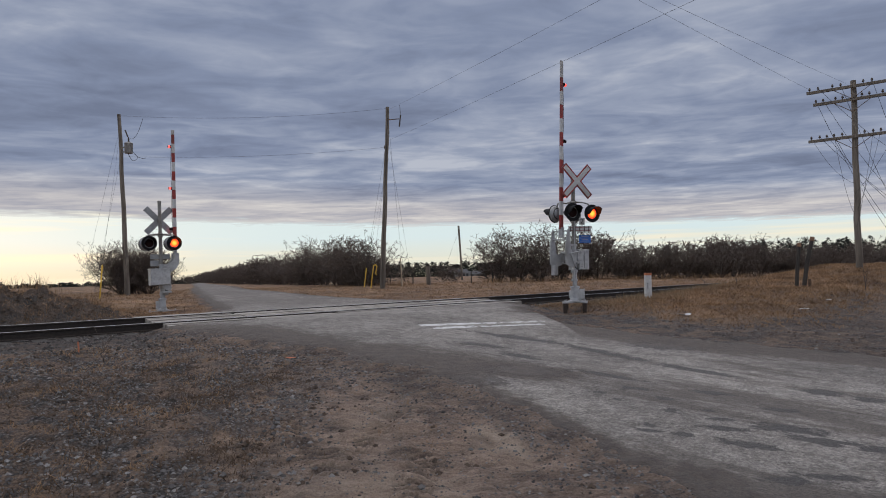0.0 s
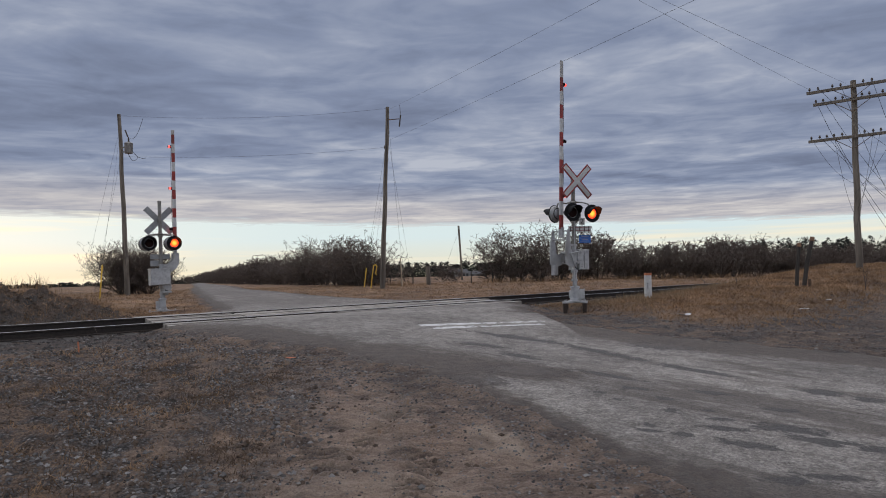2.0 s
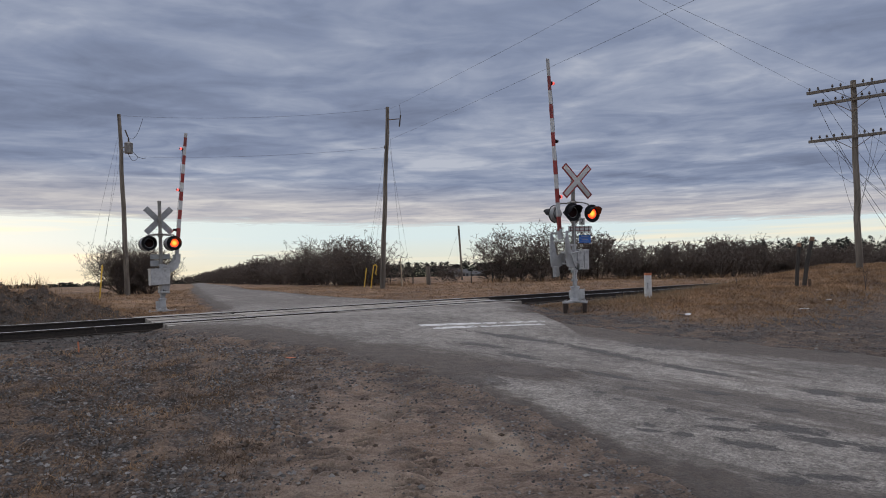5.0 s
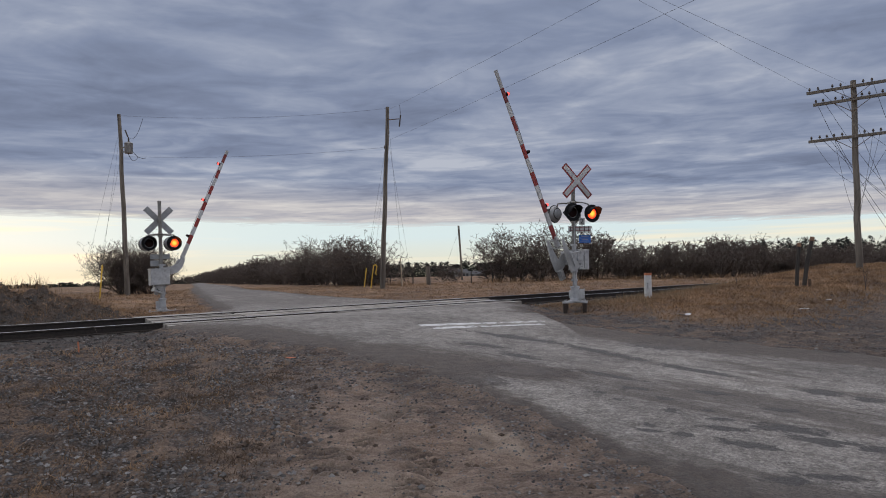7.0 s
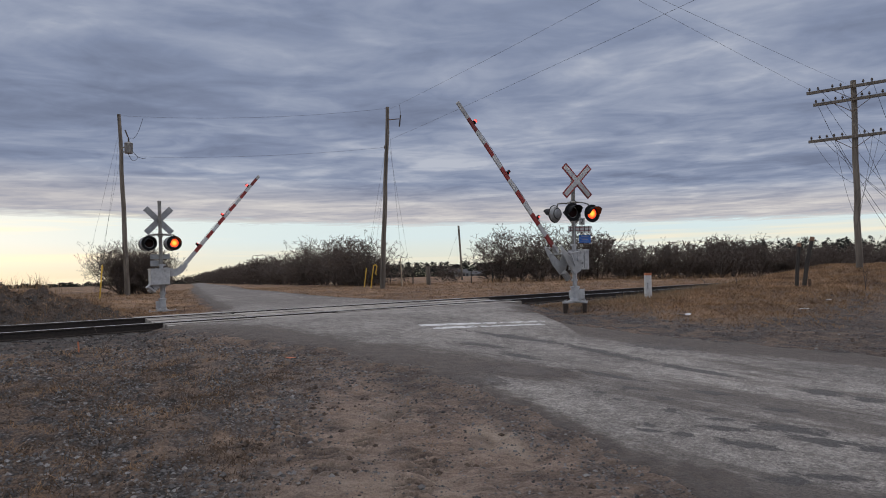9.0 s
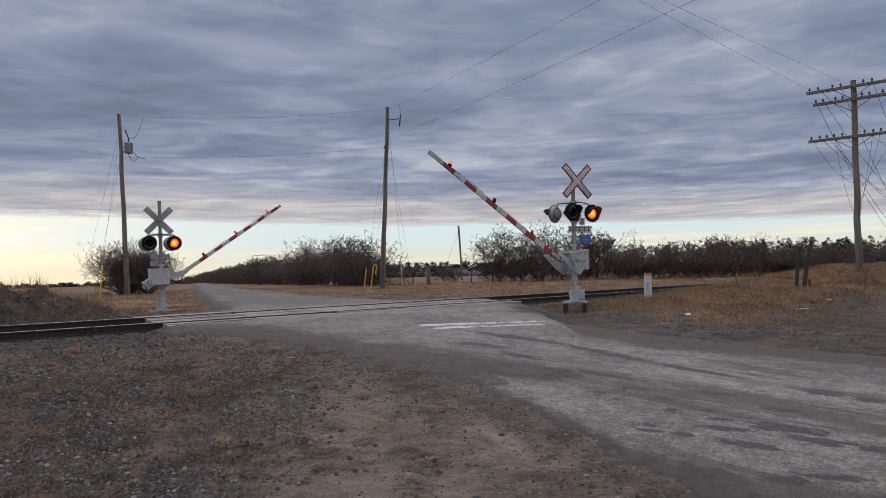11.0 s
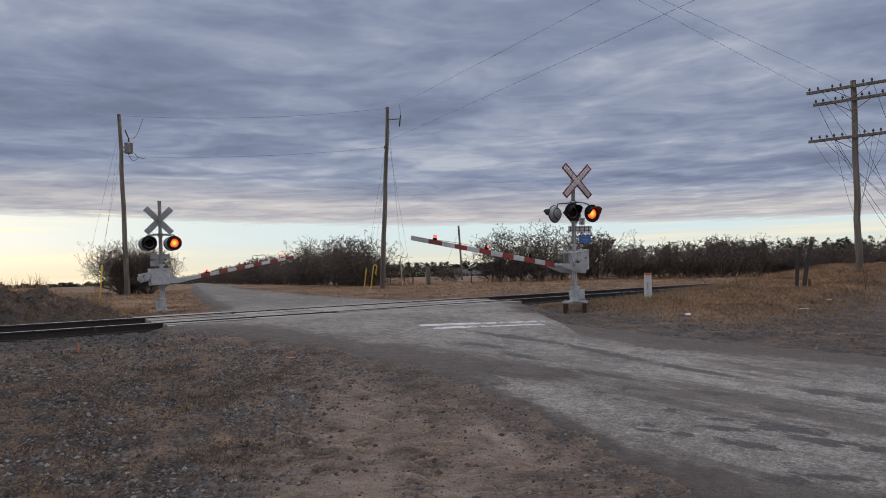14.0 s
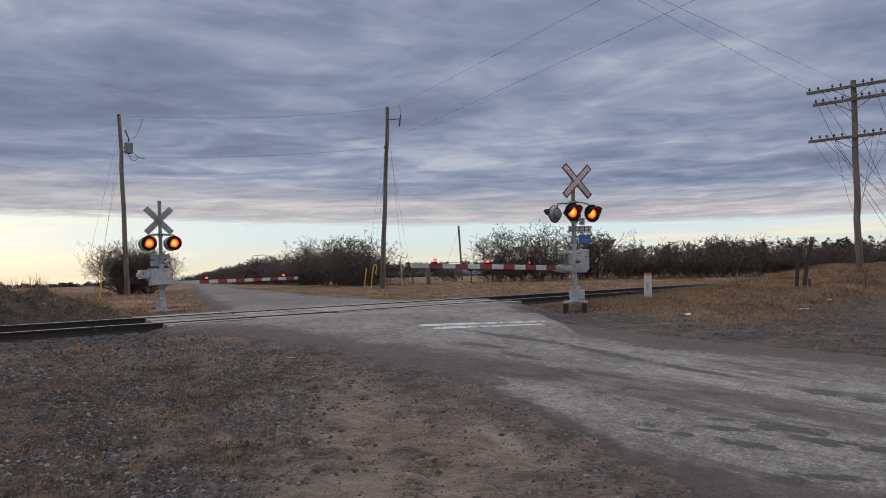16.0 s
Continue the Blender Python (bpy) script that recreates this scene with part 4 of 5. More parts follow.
        me = bpy.data.meshes.new_from_object(t.evaluated_get(dg))
        bpy.data.objects.remove(t)
        me.materials.append(BLACK)
        num = new("numeral", me)
        num.parent = p1
        num.matrix_basis = pose(0, 0.005, 0, 90, 0, 180)
        p2 = part("rail_symbol_plate", Geo().box(0, 0, 0, 0.66, 0.006, 0.17, None, 0.002), WHITE, s, "white plate with a black rail symbol", False, pose(-0.12, 0.12, 2.08, 0, 0, -34))
        for k in range(5):
            part("symbol_bar", Geo().box(-0.26 + 0.13 * k, 0.005, 0, 0.022, 0.004, 0.15), BLACK, p2)
        for zz in (-0.045, 0.045):
            part("symbol_rail", Geo().box(0, 0.0046, zz, 0.6, 0.003, 0.012), RED, p2)
        p3 = part("notice_plate", Geo().box(0, 0, 0, 0.34, 0.006, 0.22, None, 0.002), BLUE, s, "blue emergency notice plate with small white lines", False, pose(-0.33, 0.12, 1.80, 0, 0, -34))
        for k, ln in enumerate((0.24, 0.28, 0.2, 0.26)):
            part("notice_line", Geo().box(0, 0.005, 0.07 - 0.045 * k, ln, 0.003, 0.012), ALU, p3)
    else:
        part("plate_back", Geo().box(0.0, 0.09, 1.92, 0.66, 0.006, 0.17, None, 0.002), ALU, s, "bare grey back of a sign plate")
        part("plate_back", Geo().box(-0.16, 0.09, 1.69, 0.34, 0.006, 0.2, None, 0.002), ALU, s, "bare grey back of a sign plate")
    arm, arm_lenses = gate_arm(s, pivot, length, lamp_at, lit_side, not plates)
    return s, arm, arm_lenses, lamps


NEAR_PIVOT, FAR_PIVOT = (-0.02, -0.12, 1.40), (0.04, 0.0, 1.40)
near_signal = gate_signal((3.72, 18.06, 0.73), 217, (0, 0.9), NEAR_PIVOT, 5.54, (1.62, 3.2, 4.85), 1,
                          "silver railway crossing signal with red lamps and lowering striped gate", -18, True, 2.52, 3.44, 3.62, 0.34)
far_signal = gate_signal((-9.87, 22.2, 0.62), 37, (0, -1.2), FAR_PIVOT, 5.06, (1.5, 2.95, 4.45), -1,
                         "silver railway crossing signal seen from behind with striped gate", -4, False, 2.38, 3.2, 3.84, 0.21)


# poles
def pole(name, base, top, r1, r2, label, group=""):
    base, top = Vector(base), Vector(top)
    base.z -= 0.4
    t = thing(name, Matrix.Translation(base), label, name.replace("_", " "), group)
    g = Geo()
    n = 10
    pts = [base.lerp(top, i / n) - base + Vector((0.02 * math.sin(i * 1.7), 0.02 * math.cos(i * 2.3), 0)) for i in range(n + 1)]
    g.path(pts, [r1 + (r2 - r1) * i / n for i in range(n + 1)], 14)
    part("shaft", g, POLE_WOOD, t, "grey weathered round timber shaft", True)
    return t, base


MID_TOP, LEFT_TOP = Vector((-3.27, 40, 12.42)), Vector((-19.66, 38.5, 12.04))
RIGHT_BASE, RIGHT_TOP = Vector((15.73, 24, 1.3)), Vector((15.92, 24, 8.6))
mid_pole, mid_o = pole("utility_pole", (-3.92, 40, gz(-3.92, 40)), MID_TOP, 0.17, 0.11, "tall grey timber utility pole with guy wires", "utility poles")
left_pole, left_o = pole("utility_pole", (-19.23, 38.5, gz(-19.23, 38.5)), LEFT_TOP, 0.16, 0.10, "grey timber utility pole carrying a small transformer", "utility poles")
tele_pole, tele_o = pole("telegraph_pole", (15.73, 24, gz(15.73, 24)), RIGHT_TOP, 0.12, 0.095, "old railway telegraph pole with three crossarms", "")


# telegraph pole fittings
INSUL = surface("brown_glass_insulator", (0.03, 0.022, 0.018), (0.07, 0.05, 0.04), 10, 0.3, 0, 0)


def telegraph_fittings():
    top = RIGHT_TOP - tele_o
    ends = []
    for drop, half in ((0.25, 1.52), (0.75, 1.30), (2.18, 1.50)):
        c = Vector((top.x * (1 - drop / 7.6) , 0, top.z - drop)) - N * 0.17 * 0 - D * 0.17
        mm = Matrix.Translation(c) @ pose(0, 0, 0, 0, -0.8, 141)
        arm = part("crossarm", Geo().box(0, 0, 0, 2 * half, 0.09, 0.11, None, 0.008), POLE_WOOD, tele_pole, "weathered timber crossarm", False, mm)
        for s in (-1, 1):
            part("brace", Geo().tube((s * 0.62, 0.05, -0.04), (s * 0.03, 0.06, -0.46), 0.014, 0.014, 6), RUST, arm)
        xs = [s * half * k for s in (-1, 1) for k in (0.93, 0.74, 0.42, 0.24)]
        if drop == 2.18:
            xs += [-half * 0.58, half * 0.58]
        for x in xs:
            g = Geo().tube((x, 0, 0.05), (x, 0, 0.12), 0.014, 0.014, 6)
            part("pin", g, RUST, arm)
            part("insulator", Geo().lathe([(0.03, 0.10), (0.045, 0.115), (0.042, 0.15), (0.028, 0.165), (0.034, 0.185), (0.015, 0.205)], 10, Matrix.Translation((x, 0, 0))), INSUL, arm, "", True)
            ends.append((tele_o + (mm @ Vector((x, 0, 0.14))), drop))
    return ends


tele_ends = telegraph_fittings()


def wire(name, pts, r, label, group=""):
    o = part(name, Geo().path(pts, r, 5), WIRE, None)
    return tagged(o, label, "wire", group)


# loose wires of the abandoned telegraph line
random.seed(11)
for k, (e, drop) in enumerate(tele_ends):
    if drop < 2:
        if k in (0, 8):
            continue
    elif k % 2 == 0:
        g = RIGHT_BASE.lerp(RIGHT_TOP, random.uniform(0.22, 0.5)) - D * 0.13 + N * random.uniform(-0.05, 0.05)
        pts = sag(e, g, random.uniform(0.1, 0.45), 12)
        wire("hanging_wire", pts, 0.006, "broken telegraph wire hanging from a crossarm", "hanging wires")
    if k % 4 == 1:
        far = e + D * random.uniform(18, 30) + Vector((0, 0, -random.uniform(1.5, 4.5)))
        wire("slack_wire", sag(e, far, random.uniform(0.5, 1.4), 16), 0.008, "slack old telegraph wire", "slack wires")
    if k % 5 == 2:
        far = e + D * random.uniform(7, 12)
        far.z = gz(far.x, far.y) + 0.1
        wire("slack_wire", sag(e, far, random.uniform(0.3, 0.8), 16), 0.008, "slack old telegraph wire", "slack wires")

# power lines


def unit_wire(a, through_point, beyond, drop):
    a, t = Vector(a), Vector(through_point)
    return sag(a, a + (t - a) * beyond, drop, 20)


wire("power_line", sag(MID_TOP + Vector((0, -0.1, -0.1)), LEFT_TOP + Vector((0, -0.1, -0.1)), 0.35), 0.0065, "thin dark power line between utility poles", "power lines")
wire("power_line", sag(MID_TOP + Vector((-0.2, -0.1, -2.6)), LEFT_TOP + Vector((0.6, -0.1, -2.65)), 0.25), 0.0065, "thin dark power line between utility poles", "power lines")
wire("power_line", unit_wire(MID_TOP + Vector((0.1, -0.2, -0.2)), (5.1, 20, 10.3), 1.7, 0.1), 0.005, "thin dark power line rising over the road", "power lines")
wire("power_line", unit_wire((-3.35, 39.8, 10.2), (6.95, 17, 8.95), 1.5, 0.1), 0.005, "thin dark power line rising over the road", "power lines")
wire("power_line", unit_wire((15.63, 24, 8.5), (6.3, 17, 8.93), 1.4, 0.05), 0.004, "thin dark line from the telegraph pole", "power lines")
wire("power_line", unit_wire(min((e for e, d in tele_ends if d < 0.5), key=lambda e: e.x), (5.6, 17, 8.96), 1.4, 0.05), 0.004, "thin dark line from the telegraph pole", "power lines")


# utility pole fittings
def pole_fittings():
    o = left_o
    at = lambda p: Vector(p) - o
    can = part("transformer", Geo().lathe([(0.22, 0), (0.24, 0.03), (0.24, 0.6), (0.25, 0.62), (0.18, 0.68), (0.05, 0.7)], 18), ALU, left_pole, "grey transformer can", True, Matrix.Translation(at((-18.95, 38.2, 9.55))))
    part("bushing", Geo().lathe([(0.05, 0.68), (0.06, 0.75), (0.04, 0.8), (0.06, 0.86), (0.03, 1.0)], 10), INSUL, can, "", True)
    part("hanger_bracket", Geo().box(-0.33, 0.1, 0.4, 0.25, 0.06, 0.08, None, 0.01).box(-0.33, 0.1, 0.12, 0.25, 0.06, 0.08, None, 0.01), GALV, can)
    part("cutout_switch", Geo().tube(at((-19.2, 38.3, 11.0)), at((-19.05, 38.3, 10.6)), 0.045, 0.045, 8), INSUL, left_pole)
    part("jumper_wire", Geo().path(sag(at((-18.85, 38.2, 10.45)), at((-18.1, 38.3, 11.75)), 0.4, 10), 0.012), WIRE, left_pole)
    part("service_loop", Geo().path(sag(at((-18.95, 38.1, 9.6)), at((-18.4, 38.2, 9.3)), 0.35, 10), 0.015).path(sag(at((-18.7, 38.1, 9.7)), at((-17.9, 38.2, 9.25)), 0.2, 8), 0.015), WIRE, left_pole)
    o2 = mid_o
    a2 = lambda p: Vector(p) - o2
    part("cutout_bracket", Geo().tube(a2((-3.3, 39.8, 11.55)), a2((-2.55, 39.8, 11.6)), 0.03, 0.03, 8), RUST, mid_pole)
    part("fuse_cutout", Geo().tube(a2((-2.55, 39.8, 11.1)), a2((-2.45, 39.8, 11.85)), 0.05, 0.04, 8).path([a2((-2.45, 39.8, 11.9)), a2((-2.5, 39.8, 12.5))], 0.012), INSUL, mid_pole)
    part("insulator", Geo().lathe([(0.05, 0), (0.07, 0.06), (0.04, 0.1), (0.06, 0.14), (0.02, 0.2)], 10, Matrix.Translation(a2((-3.5, 39.7, 9.7)))), INSUL, mid_pole, "", True)
    part("ground_wire", Geo().path([a2((-3.25, 39.86, 12.2)), a2((-3.72, 39.82, 4.5)), a2((-3.9, 39.8, 1.4))], 0.01), WIRE, mid_pole)


pole_fittings()


def guy(a, b, label="taut thin guy wire"):
    wire("guy_wire", [Vector(a), Vector(b)], 0.0055, label, "guy wires")


def guard(p, q, bent=False):
    g = thing("guy_guard", Matrix.Translation(p), "yellow plastic guy-wire guard beside a utility pole", "guy guard", "guy guards")
    v = Vector(q) - Vector(p)
    part("tube", Geo().tube((0, 0, -0.15), v, 0.036, 0.034, 10), YELLOW, g, "", True)
    if bent:
        part("bent_tube", Geo().path([v, v + Vector((0.12, 0, 0.06)), v + Vector((0.22, 0, -0.06)), v + Vector((0.12, 0, -0.5)), v + Vector((0.18, 0, -0.62))], 0.036, 8), YELLOW, g)
    return g


for p, q, bent in (((-4.78, 41.2, gz(-4.78, 41.2)), (-4.55, 41.2, 2.35), True), ((-5.5, 43.5, gz(-5.5, 43.5)), (-5.3, 43.5, 2.25), False), ((-17.95, 33, gz(-17.95, 33)), (-17.8, 33, 2.65), False)):
    guard(p, q, bent)
    top = LEFT_TOP if p[0] < -10 else MID_TOP
    guy(Vector(q), top + Vector((0, 0, -1.4 - 0.9 * bent)))
guy((-5.7, 44.2, gz(-5.7, 44.2)), MID_TOP + Vector((0, 0, -3.2)))
guy((-2.9, 44, 2.9), MID_TOP + Vector((0.05, 0, -1.3)))
guy((-2.3, 46, 1.1), MID_TOP + Vector((0.05, 0, -2.6)))
guy((-21.0, 36.5, gz(-21.0, 36.5)), LEFT_TOP + Vector((0, 0, -1.0)))
guy((-20.2, 36.5, gz(-20.2, 36.5)), LEFT_TOP + Vector((0, 0, -3.0)))

PALE_WOOD = surface("pale_bare_stick", (0.26, 0.21, 0.15), (0.44, 0.37, 0.27), 15, 0.8, 0, 0.3, None, 0.01, (1, 1, 0.1))


def post(name, base, top, r, mat, label, category, cap=None, group=""):
    t = thing(name, Matrix.Translation(base), label, category, group)
    v = Vector(top) - Vector(base)
    g = Geo().tube((0, 0, -0.3), v * 0.5, r, r * 0.97, 12, False).tube(v * 0.5, v, r * 0.97, r * 0.93, 12)
    part("shaft", g, mat, t, "", True)
    if cap:
        part("cap", Geo().tube(v * 0.93, v * 1.01, r * 1.06, r * 1.0, 12), cap, t, "", True)
    return t


ORANGE = surface("faded_orange_cap", (0.42, 0.13, 0.06), (0.58, 0.20, 0.10), 10, 0.6, 0, 0.1)
TAN_END = surface("pale_cut_post_end", (0.16, 0.085, 0.05), (0.26, 0.15, 0.09), 14, 0.8, 0, 0.2)
mk = post("marker_post", (6.42, 20.0, gz(6.42, 20.0) - 0.05), (6.44, 20.0, 1.48), 0.115, WHITE, "white plastic marker post with an orange band at its top", "marker post")
part("orange_band", Geo().tube((0.017, 0, 1.46 - gz(6.42, 20.0)), (0.02, 0, 1.535 - gz(6.42, 20.0)), 0.116, 0.114, 16), ORANGE, mk, "faded orange band", True)
part("lettering_bar", Geo().box(-0.03, -0.112, 0.52, 0.03, 0.012, 0.05).box(-0.03, -0.112, 0.45, 0.03, 0.012, 0.05).box(-0.03, -0.112, 0.38, 0.025, 0.012, 0.05), GALV, mk)
bx, by = 11.2, 20.2
post("leaning_post", (bx, by, gz(bx, by)), (bx + 0.18, by, 2.28), 0.06, DARK_WOOD, "dark leaning timber post with a pale cut top", "post", TAN_END, "leaning posts")
post("leaning_post", (bx + 0.15, by - 0.1, gz(bx, by)), (bx + 0.55, by - 0.1, 2.46), 0.068, DARK_WOOD, "dark leaning timber post with a pale cut top", "post", TAN_END, "leaning posts")
post("stake", (bx + 0.32, by - 0.2, gz(bx, by)), (bx + 0.34, by - 0.2, gz(bx, by) + 0.25), 0.05, RUST, "short rusty stub beside the leaning posts", "stake")
post("fence_post", (-1.1, 46, gz(-1.1, 46)), (-1.15, 46, 2.28), 0.17, POLE_WOOD, "thick grey timber fence post in dry grass", "fence post", None, "fence posts")
for x, y, h in ((2.15, 50, 0.95), (3.9, 51, 1.15), (-2.4, 49, 0.9), (-4.4, 52, 0.8), (6.5, 53, 1.0), (9.2, 54, 0.9)):
    z = gz(x, y)
    post("fence_post", (x, y, z), (x + 0.03, y, z + h), 0.045, DARK_WOOD, "thin dark field fence post", "fence post", None, "fence posts")
wire("fence_wire", [(-1.1, 46, 1.35), (2.15, 50, 1.32), (3.9, 51, 1.35), (6.5, 53, 1.35)], 0.008, "thin sagging field fence wire", "fence wires")
post("stick", (-2.9, 44, gz(-2.9, 44)), (-2.98, 44, 2.9), 0.045, PALE_WOOD, "pale thin wooden stick in the field", "stick")
post("thin_pole", (2.33, 80, gz(2.33, 80)), (2.05, 80, 7.8), 0.13, POLE_WOOD, "thin leaning grey timber pole in the field", "pole")
wire("pole_stay", [(2.08, 80, 7.2), (0.4, 79, 3.0)], 0.012, "thin stay wire of the leaning pole", "guy wires")
post("survey_stick", (-5.88, 10.2, gz(-5.88, 10.2)), (-5.9, 10.2, gz(-5.88, 10.2) + 0.16), 0.012, ORANGE, "faded pink wooden survey stake in ballast", "stake")

# small litter
random.seed(5)


def scrap(x, y, w, mat, label):
    g = Geo()
    pts = []
    for i in range(5):
        for j in range(4):
            pts.append(((i / 4 - 0.5) * w + random.uniform(-0.1, 0.1) * w, (j / 3 - 0.5) * w * 0.5, 0.02 + random.uniform(0, 0.16) * w))
    g.add(pts, [(i * 4 + j, i * 4 + j + 4, i * 4 + j + 5, i * 4 + j + 1) for i in range(4) for j in range(3)])
    o = part("litter", g, mat, None, "", False, pose(x, y, gz(x, y), 0, 0, random.uniform(-20, 20)))
    tagged(o, label, "litter", "scraps of litter")


scrap(6.0, 15.9, 0.34, WHITE, "crumpled white plastic scrap on gravel")
scrap(9.1, 16.1, 0.22, WHITE, "crumpled white plastic scrap on dry grass")
scrap(10.6, 17.5, 0.16, WHITE, "crumpled white plastic scrap on dry grass")
scrap(-2.32, 9.5, 0.13, ORANGE, "small orange plastic scrap on gravel")

# worn stop line
PAINT = surface("worn_white_road_paint", (0.45, 0.45, 0.44), (0.72, 0.72, 0.70), 26, 0.7, 0, 0.2, (0.33, 0.32, 0.31))


def stop_line(a, b, width, seed, keep):
    a, b = Vector(a), Vector(b)
    d = (b - a).normalized()
    s = Vector((-d.y, d.x))
    n, k = int((b - a).length / 0.03), int(width / 0.03)
    g = Geo()
    for i in range(n + 1):
        for j in range(k + 1):
            p = a + d * (i * 0.03) + s * (j * 0.03)
            g.v.append((p.x, p.y, gz(p.x, p.y) + 0.02))
    for i in range(n):
        for j in range(k):
            p = a + d * (i * 0.03) + s * (j * 0.03)
            w = wave(p.x, p.y, 0.5, seed) + 0.8 * wave(p.x, p.y, 0.12, seed + 1)
            if w > keep:
                q = i * (k + 1) + j
                g.f.append((q, q + k + 1, q + k + 2, q + 1))
    o = part("stop_line", g, PAINT, None)
    tagged(o, "worn broken white stop line painted on asphalt", "road marking", "stop lines", "structure")


stop_line((-0.45, 12.70), (0.72, 13.18), 0.28, 31, -0.75)
stop_line((0.72, 13.18), (2.2, 13.75), 0.22, 33, -0.3)
stop_line((-0.2, 12.32), (0.68, 12.72), 0.25, 35, -0.6)
stop_line((0.75, 12.75), (2.12, 13.27), 0.20, 37, -0.4)


# bare trees
BARK = surface("dark_grey_bark", (0.045, 0.036, 0.031), (0.12, 0.096, 0.081), 14, 0.9, 0, 0.4)
TWIG = surface("brown_grey_twigs", (0.055, 0.043, 0.036), (0.14, 0.108, 0.090), 3, 0.9, 0, 0)


def bare_tree(seed, height, spread, stems, fine, upright=0.25, stem_r=0.065, twig_r=0.012):
    """Segments of a leafless hawthorn: (start, end, radius, radius) for limbs and for twigs."""
    rng = random.Random(seed)
    limbs, twigs = [], []

    def grow(p, d, ln, r, level):
        n = 3 if level < 2 else 2 if level < 4 else 1
        for i in range(n):
            d = (d + Vector((rng.gauss(0, 0.15), rng.gauss(0, 0.15), rng.gauss(0.02, 0.1)))).normalized()
            q = p + d * (ln / n)
            r2 = r * 0.84
            (limbs if level < 3 else twigs).append((p, q, r, 0.0 if level == 5 else r2))
            if level < 5 and (i > 0 or level in (0, 4)):
                for _ in range(fine[level]):
                    side = Vector((rng.gauss(0, 1), rng.gauss(0, 1), rng.gauss(upright, 0.55))).normalized()
                    grow(q, (d * 0.55 + side * 0.9).normalized(), ln * rng.uniform(0.46, 0.7), max(r2 * 0.58, twig_r), level + 1)
            p, r = q, r2

    for k in range(stems):
        a = 6.283 * k / stems + rng.uniform(-0.5, 0.5)
        lean = rng.uniform(0.25, 0.8) * spread / height
        d = Vector((math.cos(a) * lean, math.sin(a) * lean, 1)).normalized()
        grow(Vector((math.cos(a) * 0.15, math.sin(a) * 0.15, -0.1)), d, height * rng.uniform(0.42, 0.58), stem_r, 0)
    return limbs, twigs


def segment_mesh(name, segs, mat):
    a = np.array([s[0][:] for s in segs])
    b = np.array([s[1][:] for s in segs])
    r1, r2 = np.array([s[2] for s in segs])[:, None], np.array([s[3] for s in segs])[:, None]
    w = b - a
    w /= np.linalg.norm(w, axis=1)[:, None] + 1e-9
    u = np.cross(w, np.where(np.abs(w[:, 2:3]) > 0.9, [[1.0, 0, 0]], [[0, 0, 1.0]]))
    u /= np.linalg.norm(u, axis=1)[:, None] + 1e-9
    t = np.cross(w, u)
    tips = r2[:, 0] == 0
    rings = [c + (u * math.cos(g) + t * math.sin(g)) * r for c, r in ((a, r1), (b, r2)) for g in (0, 2.094, 4.189)]
    co = np.stack(rings, 1).reshape(-1, 3)
    base = np.arange(len(segs))[:, None] * 6
    f = np.stack([base[~tips] + np.array([i, (i + 1) % 3, 3 + (i + 1) % 3, 3 + i]) for i in range(3)], 1).reshape(-1, 4).tolist()
    f += np.stack([base[tips] + np.array([i, (i + 1) % 3, 3]) for i in range(3)], 1).reshape(-1, 3).tolist()
    me = bpy.data.meshes.new(name)
    me.from_pydata(co.tolist(), [], f)
    me.materials.append(mat)
    return me


def tree_kind(name, seed, height, spread, stems, fine, label, category, group, upright=0.25, stem_r=0.065, twig_r=0.012):
    limbs, twigs = bare_tree(seed, height, spread, stems, fine, upright, stem_r, twig_r)
    hi = max(s[1].z for s in twigs)
    k = height / hi
    sc = [[(a * k, b * k, r, q) for a, b, r, q in grp] for grp in (limbs, twigs)]
    t = thing(name, pose(0, 0, 0), label, category, group)
    o1, o2 = new("trunk", segment_mesh("trunk", sc[0], BARK)), new("crown", segment_mesh("crown", sc[1], TWIG))
    o1.parent = o2.parent = t
    return t


HEDGE = "leafless hedgerow trees"
FINE = (3, 2, 2, 2, 4)
kinds = [tree_kind("hawthorn_tree", 40 + k, 4.0, 3.6, 4 + k % 2, FINE, "dark leafless hawthorn tree with dense tangled twigs", "tree", HEDGE, 0.25, 0.06, 0.0115) for k in range(4)]
far_kinds = [tree_kind("hawthorn_tree", 80 + k, 4.0, 3.6, 4, (2, 2, 2, 2, 2), "dark leafless hawthorn tree with dense tangled twigs", "tree", HEDGE, 0.25, 0.065, 0.042) for k in range(2)]
bushes = [tree_kind("bare_shrub", 60 + k, 3.0, 3.4, 6, (2, 2, 2, 2, 1), "dense leafless shrub of thin brown stems", "shrub", "leafless shrubs", 0.4, 0.04, 0.024) for k in range(2)]
random.seed(21)
used = set()


def put_tree(kind, x, y, h, base=4.0):
    z = gz(x, y)
    s = h / base
    m = Matrix.Translation((x, y, z)) @ pose(0, 0, 0, random.uniform(-3, 3), random.uniform(-3, 3), random.uniform(0, 360))
    if kind not in used:
        used.add(kind)
        o = kind
        o.matrix_basis = m
    else:
        o = copy_thing(kind, m)
    o.scale = (s * random.uniform(0.92, 1.12), s * random.uniform(0.92, 1.12), s)
    return o


